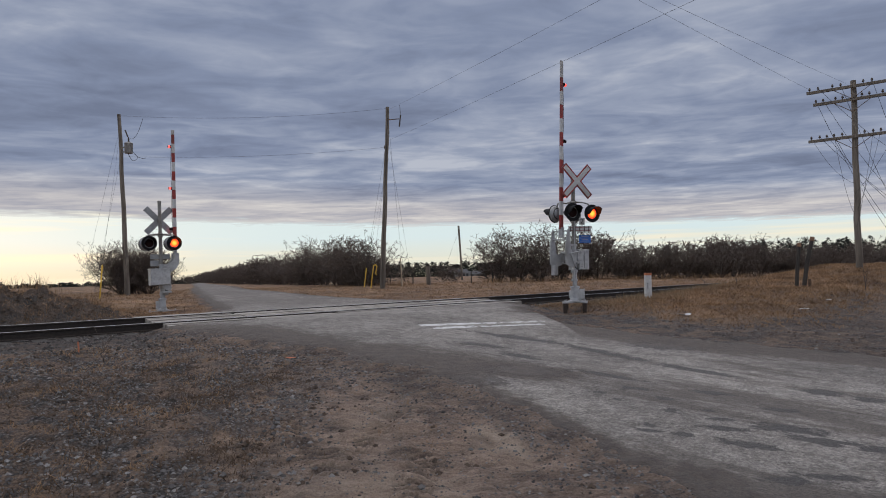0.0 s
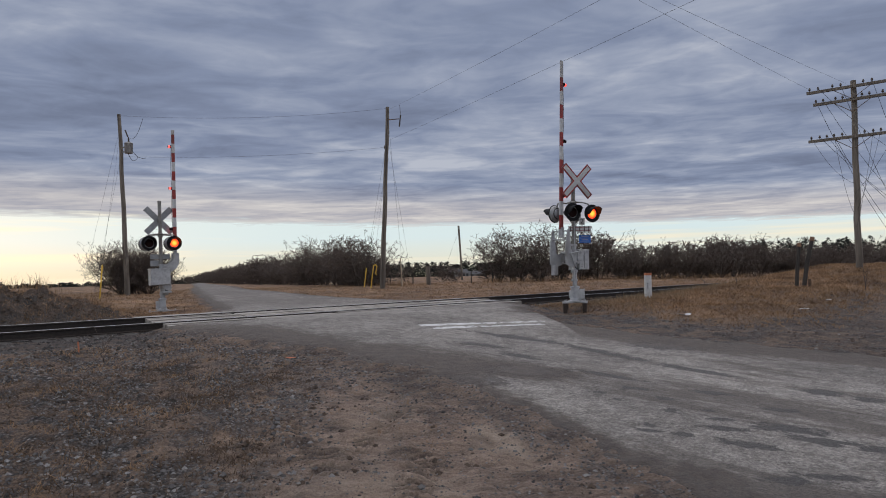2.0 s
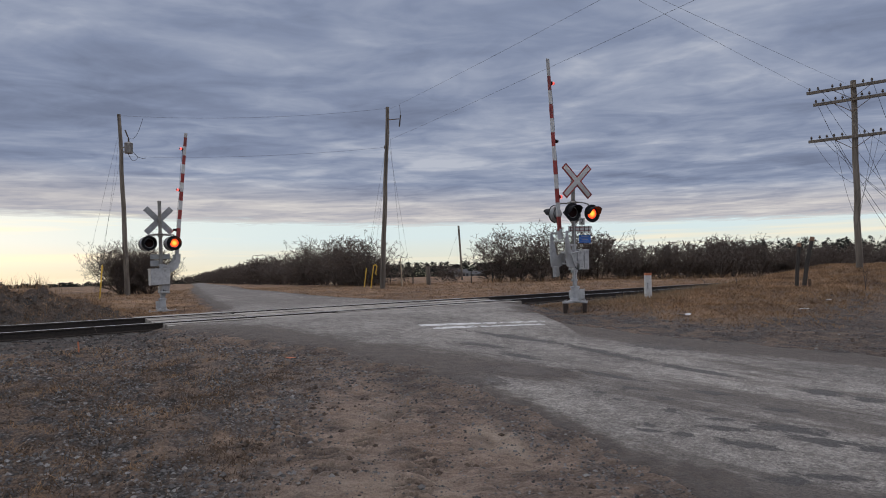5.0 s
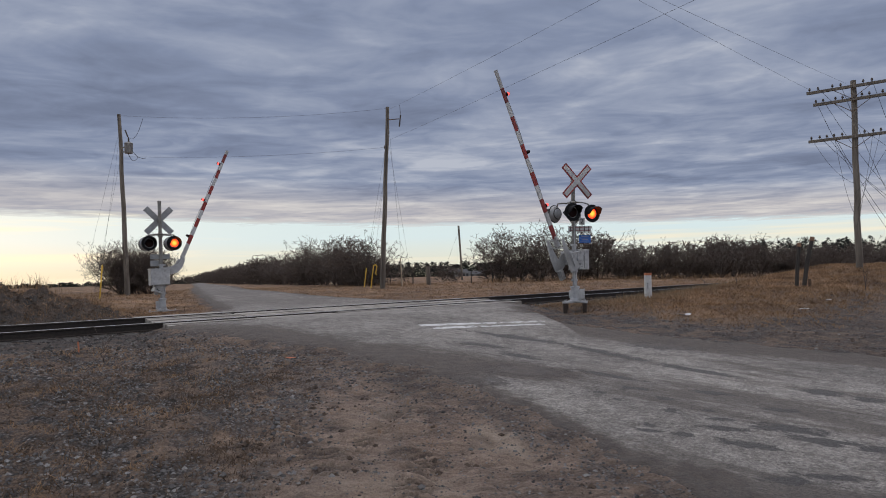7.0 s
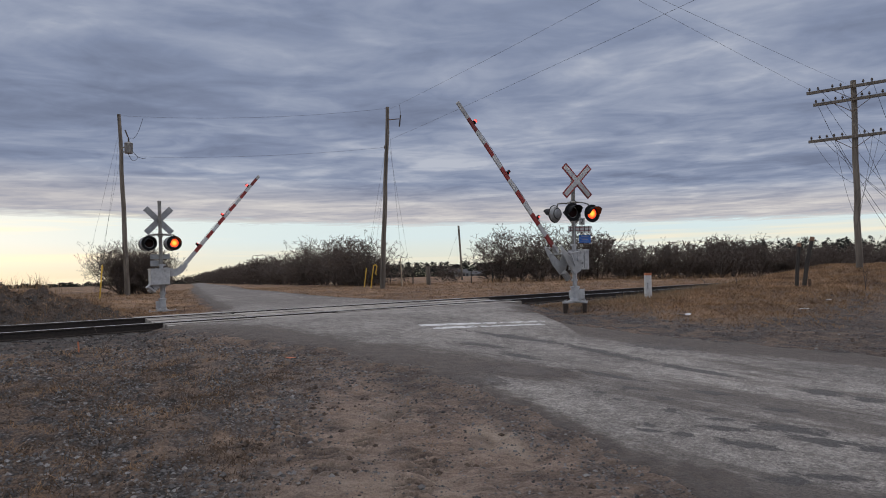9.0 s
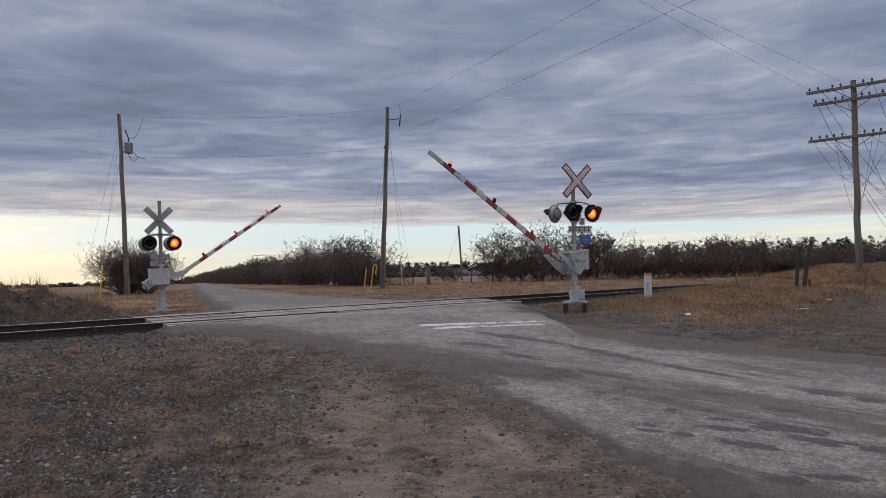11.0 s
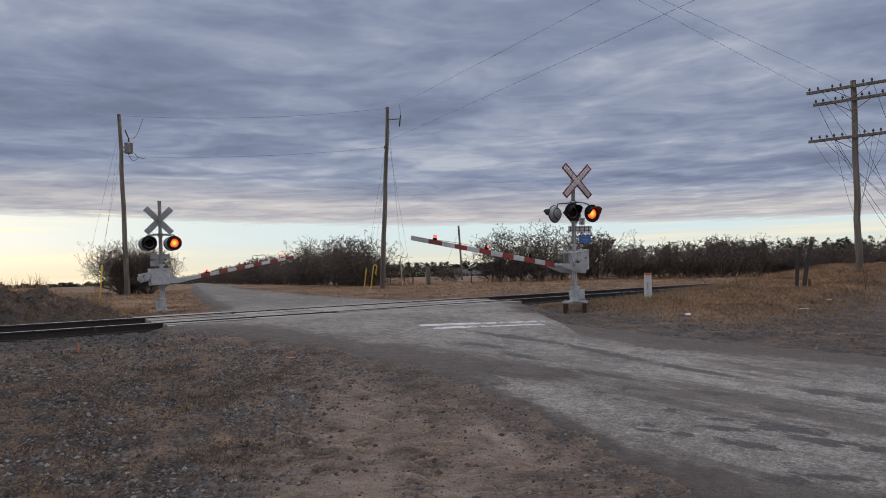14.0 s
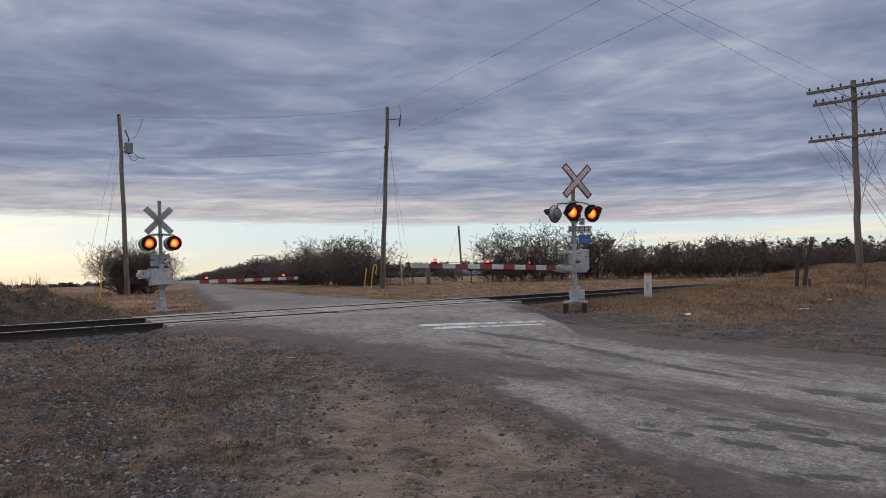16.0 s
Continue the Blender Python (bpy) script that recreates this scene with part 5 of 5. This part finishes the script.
# row beside the road beyond the crossing
y = 48.0
k = 0
while y < 330:
    x = -6.3 - 0.43 * (y - 50) + random.uniform(-0.8, 0.8)
    h = random.uniform(3.7, 4.5) + (0.8 if 60 < y < 70 else 0) + (0.5 if y > 100 else 0)
    put_tree((kinds[k % 4] if y < 95 else far_kinds[k % 2]), x, y, h)
    if y < 90:
        for _ in range(2):
            put_tree(bushes[k % 2], x + random.uniform(-0.6, 1.6), y + random.uniform(-0.5, 2), random.uniform(1.8, 2.8), 3.0)
    else:
        put_tree(far_kinds[(k + 1) % 2], x - random.uniform(0.5, 2.5), y + 2.0, h * 0.8)
    y += 2.4 + (y - 48) * 0.032
    k += 1
# row along the field
SKY = [(4.6, 4.4), (6.2, 4.9), (8.0, 5.2), (9.8, 5.1), (11.6, 5.0), (13.4, 4.4), (15.2, 3.2), (17.0, 3.4), (18.8, 3.2), (20.6, 3.5), (22.4, 3.3), (24.2, 4.0), (26.2, 3.9), (28.2, 3.5), (30.4, 3.2), (32.6, 3.2), (35.0, 3.2), (37.5, 3.2), (40.0, 3.3), (43.0, 3.4), (46.0, 3.4)]
for k, (x, h) in enumerate(SKY):
    yy = 52 + 0.16 * x + random.uniform(-1.2, 1.2)
    put_tree(kinds[(k * 3 + 1) % 4], x, yy, h * random.uniform(0.95, 1.08))
    for _ in range(2):
        put_tree(bushes[k % 2], x + random.uniform(-1.2, 1.2), yy + random.uniform(-1, 2.5), random.uniform(1.5, 2.2), 3.0)
    if x > 12:
        put_tree(far_kinds[k % 2], x + 1.0, yy + 5, h * 0.98)
# shrub at the left utility pole
thicket = tree_kind("bare_shrub", 90, 4.0, 6.4, 34, (2, 2, 2, 2, 3), "tall leafless shrub of many thin stems beside a utility pole", "shrub", "leafless shrubs", 0.6, 0.024, 0.0065)
put_tree(thicket, -20.3, 40.3, 4.3)
put_tree(thicket, -19.2, 41.2, 3.7)
put_tree(bushes[1], -19.6, 40.6, 2.6, 3.0)
put_tree(bushes[0], -20.6, 41.0, 2.6, 3.0)
put_tree(bushes[0], -0.2, 62.0, 1.9, 3.0)
put_tree(bushes[1], 1.2, 63.0, 1.7, 3.0)
put_tree(kinds[2], -4.5, 75.0, 2.6)
for x, yy in ((-78, 190), (-74, 185), (-84, 196), (-70, 178)):
    put_tree(far_kinds[0], x, yy, 3.0)

# far woods
NEEDLE = surface("dark_far_foliage", (0.012, 0.016, 0.013), (0.03, 0.036, 0.027), 1.2, 0.95, 0, 0)


def far_wood(name, spots, label):
    rng = np.random.RandomState(9)
    vs, fs = [], []
    for x, y, z, h, w in spots:
        n = 190
        t = rng.uniform(0.0, 1, n)
        r = w * np.sqrt(1.02 - t * t) * (1 - 0.3 * t) * rng.uniform(0.2, 1, n)
        a = rng.uniform(0, 6.28, n)
        c = np.stack([x + r * np.cos(a), y + r * np.sin(a), z + t * h], 1)
        for q in c:
            s = rng.uniform(0.2, 0.5) * w * 0.22
            k = len(vs)
            for _ in range(4):
                vs.append(tuple(q + rng.normal(0, 1, 3) * s * np.array([1, 1, 0.6])))
            fs += [(k, k + 1, k + 2), (k, k + 2, k + 3), (k, k + 1, k + 3)]
    g = Geo()
    g.v, g.f = vs, fs
    o = part(name, g, NEEDLE)
    return tagged(o, label, "woods", "", "stuff")


rng = np.random.RandomState(3)
far_wood("far_woods", [(x + rng.uniform(-2, 2), 250 + rng.uniform(-8, 8), 1.2, rng.uniform(3.8, 6.0), 3.2) for x in np.arange(-45, 60, 0.7)], "dark distant line of evergreen woods behind the field")
far_wood("pine_woods", [(x + rng.uniform(-1, 1), 108 + rng.uniform(-4, 4), 1.3, rng.uniform(3.4, 5.0), 1.5) for x in np.arange(50, 92, 0.32)], "dark evergreen woods behind the bare hedge")

far_wood("horizon_woods", [(x + rng.uniform(-2, 2), 255 + rng.uniform(-8, 8), 0.9, rng.uniform(1.2, 2.2), 2.6) for x in np.arange(-230, -100, 1.5)], "low dark line of woods on the horizon")


# farmhouse beyond the field
ROOF = surface("grey_shingle_roof", (0.05, 0.05, 0.053), (0.10, 0.10, 0.103), 3, 0.8, 0, 0.2)
SIDING = surface("white_siding", (0.5, 0.5, 0.49), (0.66, 0.66, 0.64), 2, 0.7, 0, 0.1)
GLASS = surface("dark_window_glass", (0.03, 0.035, 0.045), (0.06, 0.07, 0.08), 2, 0.15, 0, 0)
house = thing("farmhouse", pose(4.4, 195, gz(4.4, 195) - 0.9, 0, 0, 8), "low grey farmhouse with a white gable behind a field", "house")
GREY_SIDING = surface("grey_siding", (0.16, 0.165, 0.17), (0.26, 0.265, 0.27), 2, 0.7, 0, 0.1)
part("wall", Geo().box(0, 0, 1.0, 5.6, 5, 2.0), GREY_SIDING, house, "grey siding walls")
part("wall", Geo().box(5.6, 0.6, 0.8, 5.6, 4, 1.6), GREY_SIDING, house, "grey siding walls")
g = Geo()
g.add([(-2.9, -2.7, 1.95), (2.9, -2.7, 1.95), (2.9, 2.7, 1.95), (-2.9, 2.7, 1.95), (-2.0, 0, 3.1), (2.9, 0, 3.1)], [(0, 1, 5, 4), (2, 3, 4, 5), (0, 4, 3), (1, 2, 5), (0, 3, 2, 1)])
roof = part("roof", g, ROOF, house, "grey shingled roof")
g = Geo()
g.add([(2.8, -1.7, 1.55), (8.6, -1.7, 1.55), (8.6, 2.9, 1.55), (2.8, 2.9, 1.55), (2.8, 0.6, 2.5), (8.0, 0.6, 2.5)], [(0, 1, 5, 4), (2, 3, 4, 5), (0, 4, 3), (1, 2, 5), (0, 3, 2, 1)])
part("roof", g, ROOF, house, "grey shingled roof")
part("gable", Geo().add([(-2.95, -2.75, 0.2), (-1.1, -2.75, 0.2), (-1.1, -2.75, 2.6), (-2.95, -2.6, 0.2), (-1.1, -2.6, 0.2), (-1.1, -2.6, 2.6)], [(0, 1, 2), (5, 4, 3), (0, 3, 4, 1), (1, 4, 5, 2), (2, 5, 3, 0)]), SIDING, house, "white gable end")
for x in (0.2, 1.4, 2.4):
    part("window", Geo().box(x, -2.53, 1.3, 0.7, 0.08, 0.8), GLASS, house, "dark window")
for x in (4.2, 6.0, 7.4):
    part("window", Geo().box(x, -1.43, 1.0, 0.8, 0.08, 0.7), GLASS, house, "dark window")


# dry grass, reeds, stones
STRAW = surface("dry_straw_grass", (0.10, 0.058, 0.030), (0.42, 0.260, 0.138), 0.9, 0.9, 0, 0)


def scatter(n, seed, x0, x1, y0, y1, want):
    rng = np.random.RandomState(seed)
    x, y = rng.uniform(x0, x1, n), rng.uniform(y0, y1, n)
    p, q = -D.y * x + D.x * y, D.x * x + D.y * y
    ok = want(x, y, p, q, rng.uniform(0, 1, n)) & (np.abs(x) < 0.78 * y + 1.5)
    return x[ok], y[ok], rng


def blades(name, x, y, rng, per, hmin, hmax, width, lean, label, mat):
    n = len(x)
    X, Y = np.repeat(x, per) + rng.normal(0, 0.05, n * per), np.repeat(y, per) + rng.normal(0, 0.05, n * per)
    Z = ground_height(X, Y) - 0.01
    h = rng.uniform(hmin, hmax, n * per)
    a = rng.uniform(0, 6.28, n * per)
    l = rng.uniform(0.1, lean, n * per) * h
    w = width * rng.uniform(0.6, 1.3, n * per)
    c, s = np.cos(a), np.sin(a)
    b = rng.uniform(0, 3.14, n * per)
    u, t = np.cos(b) * w, np.sin(b) * w
    co = np.stack([np.stack([X - u, Y - t, Z], 1), np.stack([X + u, Y + t, Z], 1), np.stack([X + c * l * 0.45 + u * 0.7, Y + s * l * 0.45 + t * 0.7, Z + h * 0.6], 1), np.stack([X + c * l * 0.45 - u * 0.7, Y + s * l * 0.45 - t * 0.7, Z + h * 0.6], 1), np.stack([X + c * l, Y + s * l, Z + h * np.clip(1.15 - 0.5 * lean, 0.5, 1)], 1)], 1).reshape(-1, 3)
    k = np.arange(n * per)[:, None] * 5
    me = bpy.data.meshes.new(name)
    fs = (k + np.array([0, 1, 2, 3])).tolist() + (k + np.array([3, 2, 4])).tolist()
    me.from_pydata(co.tolist(), [], fs)
    me.materials.append(mat)
    return tagged(new(name, me), label, "grass", "", "stuff")


off = lambda x, y: road_mask(x, y) < -0.25
x, y, rg = scatter(42000, 1, -30, 42, 14, 56, lambda x, y, p, q, r: off(x, y) & (p > 18.4) & (r < 1.2 - y / 70) & ((q > 6) | (p > 24)))
blades("field_grass", x, y, rg, 4, 0.05, 0.15, 0.009, 2.2, "flattened brown dry grass over the field", STRAW)
x, y, rg = scatter(46000, 2, 2, 26, 9, 26, lambda x, y, p, q, r: off(x, y) & (p > 5.2) & (p < 13.7) & (q > 13.2) & (r < sstep(13.0, 17, q) * sstep(5.0, 8, p)))
blades("bank_grass", x, y, rg, 4, 0.05, 0.16, 0.007, 2.4, "brown dry grass on the bank beside the rails", STRAW)
x, y, rg = scatter(9000, 3, -12, 1, 4, 14, lambda x, y, p, q, r: off(x, y) & (p < 12) & (r < 0.75 * sstep(-0.6, -4.0, x) + 0.03) & (wave(x, y, 1.1, 44) > 0.0))
blades("verge_grass", x, y, rg, 7, 0.03, 0.12, 0.003, 2.0, "sparse flattened dry grass among gravel", STRAW)
x, y, rg = scatter(30000, 4, -22, -5, 13, 30, lambda x, y, p, q, r: (p > 17.8) & (p < 26) & (q < 6) & (r < 0.25 + 0.6 * (wave(x, y, 1.3, 48) > 0)))
blades("heap_grass", x, y, rg, 4, 0.04, 0.16, 0.006, 2.4, "dry weeds on the spoil heap", STRAW)
x, y, rg = scatter(5200, 6, -17, -8, 15, 22, lambda x, y, p, q, r: (p > 19.4) & (p < 21.5) & (q < 4.0) & (wave(x, y, 1.6, 47) > 0.25))
blades("reeds", x, y, rg, 2, 0.25, 0.62, 0.005, 0.6, "tall dry straw stalks on top of the spoil heap", STRAW)

WEEDS = [(-2.66, 7.2, 0.28), (-3.7, 7.05, 0.35), (-1.78, 5.13, 0.22), (-4.6, 7.6, 0.45), (-3.2, 5.6, 0.35), (-2.3, 8.3, 0.25), (-3.9, 8.6, 0.3), (-2.9, 4.4, 0.4), (-5.2, 6.6, 0.4)]
rg = np.random.RandomState(19)
x = np.concatenate([rg.normal(a, c, 170) for a, b, c in WEEDS])
y = np.concatenate([rg.normal(b, c * 1.2, 170) for a, b, c in WEEDS])
DEAD_WEED = surface("dead_brown_weeds", (0.035, 0.022, 0.014), (0.15, 0.095, 0.055), 6, 0.9, 0, 0)
blades("dead_weeds", x, y, rg, 5, 0.02, 0.09, 0.0035, 2.0, "dark brown dead weeds in low tufts among gravel", DEAD_WEED)

STONE = surface("grey_brown_stone", (0.07, 0.062, 0.056), (0.30, 0.28, 0.26), 9, 0.85, 0, 0.2)


def stones(name, x, y, rng, smin, smax, label):
    n = len(x)
    z = ground_height(x, y)
    s = smin + (smax - smin) * rng.uniform(0, 1, n) ** 2.5
    base = np.array([(1, 0, 0), (0, 1, 0), (-1, 0, 0), (0, -1, 0), (0, 0, 1), (0, 0, -1), (0.7, 0.6, 0.5), (-0.6, 0.7, 0.4), (-0.6, -0.7, 0.5), (0.7, -0.6, 0.4)])
    faces = np.array([(0, 1, 6), (1, 4, 6), (4, 0, 6), (1, 2, 7), (2, 4, 7), (4, 1, 7), (2, 3, 8), (3, 4, 8), (4, 2, 8), (3, 0, 9), (0, 4, 9), (4, 3, 9)])
    jit = rng.uniform(0.6, 1.25, (n, 10, 3))
    a = rng.uniform(0, 6.28, n)
    co = base[None] * jit * s[:, None, None] * np.array([1, 0.8, 0.78])
    c, q = np.cos(a)[:, None], np.sin(a)[:, None]
    co = np.stack([co[:, :, 0] * c - co[:, :, 1] * q, co[:, :, 0] * q + co[:, :, 1] * c, co[:, :, 2]], -1)
    co += np.stack([x, y, z - s * 0.10], 1)[:, None]
    me = bpy.data.meshes.new(name)
    me.from_pydata(co.reshape(-1, 3).tolist(), [], (np.arange(n)[:, None, None] * 10 + faces[None]).reshape(-1, 3).tolist())
    me.materials.append(STONE)
    return tagged(new(name, me), label, "gravel", "", "stuff")


def stone_tones(mat, stops):
    """Gives every stone of a heap its own tone."""
    nt = mat.node_tree
    geo = nt.nodes.new("ShaderNodeNewGeometry")
    r = ramp_node(nt, stops)
    nt.links.new(geo.outputs["Random Per Island"], r.inputs["Fac"])
    nt.links.new(r.outputs["Color"], nt.nodes["Principled BSDF"].inputs["Base Color"])


stone_tones(STONE, [(0.0, (0.026, 0.023, 0.022)), (0.5, (0.098, 0.092, 0.090)), (0.9, (0.19, 0.183, 0.18)), (1.0, (0.28, 0.265, 0.25))])
BALLAST = surface("oil_stained_ballast", (0.03, 0.026, 0.023), (0.1, 0.09, 0.08), 9, 0.85, 0, 0.2)
stone_tones(BALLAST, [(0.0, (0.014, 0.012, 0.011)), (0.5, (0.048, 0.042, 0.038)), (0.9, (0.105, 0.097, 0.09)), (1.0, (0.2, 0.19, 0.18))])
x, y, rg = scatter(64000, 7, -10, 2.5, 3.2, 13.5, lambda x, y, p, q, r: (road_mask(x, y) < -0.1) & (p < 12.2) & (r < 0.10 + 0.9 * sstep(-0.5, -2.0, x)) & (wave(x, y, 1.5, 51) + 0.5 * wave(x, y, 0.5, 52) + 0.5 * r > 0.25))
stones("gravel", x, y, rg, 0.008, 0.034, "loose grey crushed gravel over brown soil")
x, y, rg = scatter(60000, 8, -16, 30, 9, 34, lambda x, y, p, q, r: (p > 11.3) & (p < 17.8) & ((q < 3.6) | (q > 14.8)) & (r < 1.3 - 0.55 * np.abs(p - 13.3) / 2.0) & (np.abs(p - 14.85) > 0.07) & (np.abs(p - 16.35) > 0.07))
bed = stones("ballast", x, y, rg, 0.02, 0.055, "grey-brown crushed stone ballast beside the rails")
bed.data.materials[0] = BALLAST
x, y, rg = scatter(9000, 9, 3, 15, 8, 19, lambda x, y, p, q, r: (road_mask(x, y) < 0.3) & (p < 9) & (r < 0.5))
stones("roadside_gravel", x, y, rg, 0.008, 0.035, "grey gravel spilled along the road edge")

CLOD = surface("dark_soil_clods", (0.028, 0.020, 0.015), (0.12, 0.083, 0.059), 20, 0.95, 0, 0.3)
x, y, rg = scatter(30000, 12, -11, 2.5, 3.4, 13.5, lambda x, y, p, q, r: (road_mask(x, y) < -0.15) & (p < 12) & (r < 0.2 + 0.7 * sstep(-0.3, -2.5, x)) & (wave(x, y, 0.8, 53) + r > 0.3))
clods = stones("soil_clods", x, y, rg, 0.008, 0.040, "dark crumbs of soil and dead leaves on the verge")
clods.data.materials[0] = CLOD
x, y, rg = scatter(26000, 13, -20, -5, 12, 26, lambda x, y, p, q, r: (p > 17.5) & (p < 23) & (q < 5.5))
clods = stones("heap_clods", x, y, rg, 0.012, 0.06, "dark lumps of soil on the spoil heap")
clods.data.materials[0] = CLOD
x, y, rg = scatter(16000, 14, 3, 22, 8, 22, lambda x, y, p, q, r: (road_mask(x, y) < -0.1) & (p > 3) & (p < 11) & (q > 12.5) & (wave(x, y, 1.4, 55) > -0.2))
clods = stones("bank_clods", x, y, rg, 0.008, 0.035, "dark crumbs of soil on the grass bank")
clods.data.materials[0] = CLOD

PALE_STRAW = surface("pale_tall_straw", (0.16, 0.11, 0.065), (0.36, 0.27, 0.17), 1.2, 0.9, 0, 0)
x, y, rg = scatter(5000, 15, 3, 13, 15, 24, lambda x, y, p, q, r: (p > 10.2) & (p < 13.0) & (q > 14.9) & (q < 22) & (r < 0.75) & (wave(x, y, 0.9, 57) > -0.5))
blades("tall_grass", x, y, rg, 4, 0.12, 0.36, 0.004, 0.9, "pale tall dry grass beside the rails", PALE_STRAW)
x, y, rg = scatter(9000, 16, -30, 44, 38, 62, lambda x, y, p, q, r: (np.abs(y - 50.3 - 0.16 * x) < 1.6) & (x > 3) | ((np.abs(x + 4.6 + 0.43 * (y - 50)) < 1.2) & (y > 44)))
blades("hedge_grass", x, y, rg, 5, 0.2, 0.6, 0.008, 0.8, "tall dry grass along the foot of the hedge", STRAW)


def sapling(x, y, h, seed):
    rng = random.Random(seed)
    pts = [Vector((rng.uniform(-0.03, 0.03) * i, rng.uniform(-0.03, 0.03) * i, h * i / 5)) for i in range(6)]
    t = thing("sapling", Matrix.Translation((x, y, gz(x, y))), "thin bare brown sapling in dry grass", "sapling", "saplings")
    part("stem", Geo().path(pts, [0.012 - 0.0015 * i for i in range(6)], 5), BARK, t)
    for i in range(1, 6):
        e = pts[i] + Vector((rng.uniform(-0.2, 0.2), rng.uniform(-0.1, 0.1), rng.uniform(0.1, 0.25)))
        part("twig", Geo().path([pts[i], (pts[i] + e) / 2 + Vector((0, 0, -0.02)), e], 0.004, 4), TWIG, t)


for x, y, h, sd in ((12.6, 19.0, 0.9, 1), (12.9, 19.4, 0.6, 2), (8.6, 21.0, 0.6, 3), (10.2, 20.6, 0.5, 4), (-3.4, 8.3, 0.25, 5), (-5.0, 9.3, 0.3, 6), (9.9, 21.5, 0.7, 7)):
    sapling(x, y, h, sd)

x, y, rg = scatter(26000, 17, -3.2, 4.5, 3.3, 9.6, lambda x, y, p, q, r: (road_mask(x, y) < 0.35) & (r < 0.45 + 0.55 * (wave(x, y, 0.7, 61) > 0.2)) & (np.abs(x + 1.0) > 0.1))
stones("fine_gravel", x, y, rg, 0.004, 0.019, "small loose stones pressed into brown mud")

x, y, rg = scatter(40000, 18, -6.5, 4.5, 3.3, 12.6, lambda x, y, p, q, r: (np.abs(road_mask(x, y) + 0.1) < 0.8) & (y < np.interp(x, [-6, -2, 0, 2], [12.4, 10.3, 8.6, 4.6]) + 0.4) & (r < 0.8))
stones("edge_gravel", x, y, rg, 0.006, 0.024, "loose dark gravel along the crumbling asphalt edge")


# key the moving things
FLIP0, FLIP = 0.15, 0.495


def gate_rows(pivot, angles):
    return [(t, pose(*pivot, 0, -a, 0)) for t, a in angles]


def flash_rows(lens, lit_first, shift=0.0, lit_turn=0.0, lead=0.0):
    """Turn a lens to its lit or dark face at each change of the flasher."""
    x, y, z = lens.location
    turn = lambda a: pose(x, y, z, 0, 0, a + lit_turn)
    rows = [(0.0, turn(0 if lit_first else 180))]
    lit = lit_first
    for k in range(34):
        t = FLIP0 + FLIP * k + shift - (lead if k == 32 and not lit else 0.0)
        t = round(t * FPS) / FPS
        if t + 0.099 > 16.0:
            break
        for i, dt in enumerate((0, 1, 2, 3)):
            a = 60 * i
            rows.append((t + dt / FPS, turn(a if lit else 180 - a)))
        lit = not lit
    rows.append((16.0, rows[-1][1]))
    return rows


def motions():
    right_angles = [(0, 91.9), (4.2, 91.9), (4.5, 90.8), (5.0, 85.9), (5.5, 79.7), (6.0, 73.9), (6.5, 68.6), (7.0, 64.1), (7.5, 60.0), (8.0, 55.7), (8.5, 51.2), (9.0, 46.8), (9.5, 42.5), (10.0, 38.2), (10.5, 34.0), (11.0, 30.0), (11.5, 26.3), (12.0, 22.8), (12.5, 19.6), (13.0, 15.9), (13.5, 11.7), (14.0, 7.5), (14.5, 4.7), (15.0, 2.9), (15.3, 1.4), (15.5, 0.9), (16.0, 0.8)]
    left_angles = [(0, 89.4), (4.2, 89.4), (4.5, 88.4), (5.0, 84.2), (5.5, 79.2), (6.0, 74.4), (6.5, 70.1), (7.0, 66.3), (7.5, 62.2), (8.0, 58.0), (8.5, 53.7), (9.0, 49.5), (9.5, 45.5), (10.0, 41.5), (10.5, 37.5), (11.0, 33.6), (11.5, 29.7), (12.0, 25.8), (12.5, 22.0), (13.0, 17.7), (13.5, 13.5), (14.0, 9.6), (14.5, 5.9), (15.0, 2.9), (15.5, 0.4), (15.7, -0.2), (16.0, -0.2)]
    walk(near_signal[1], gate_rows(NEAR_PIVOT, right_angles))
    walk(far_signal[1], gate_rows(FAR_PIVOT, left_angles))
    lamps = near_signal[3]
    walk(lamps["front", "minus"], flash_rows(lamps["front", "minus"], True, 0.0, 0, 0.1))
    walk(lamps["front", "plus"], flash_rows(lamps["front", "plus"], False, 0.0, 0, 0.1))
    lamps = far_signal[3]
    walk(lamps["back", "minus"], flash_rows(lamps["back", "minus"], False, 0.0, 0, 0.1))
    walk(lamps["back", "plus"], flash_rows(lamps["back", "plus"], True, 0.0, 0, 0.1))
    low, mid, tip = near_signal[2]
    walk(low, flash_rows(low, True, -0.09))
    walk(mid, flash_rows(mid, False, -0.09))
    low, mid, tip = far_signal[2]
    walk(low, flash_rows(low, False, -0.09, 180))
    walk(mid, flash_rows(mid, True, -0.09, 180))
    walk(clouds, [(0.0, pose(0, 0, 360)), (16.0, pose(64, -7, 360))])


motions()
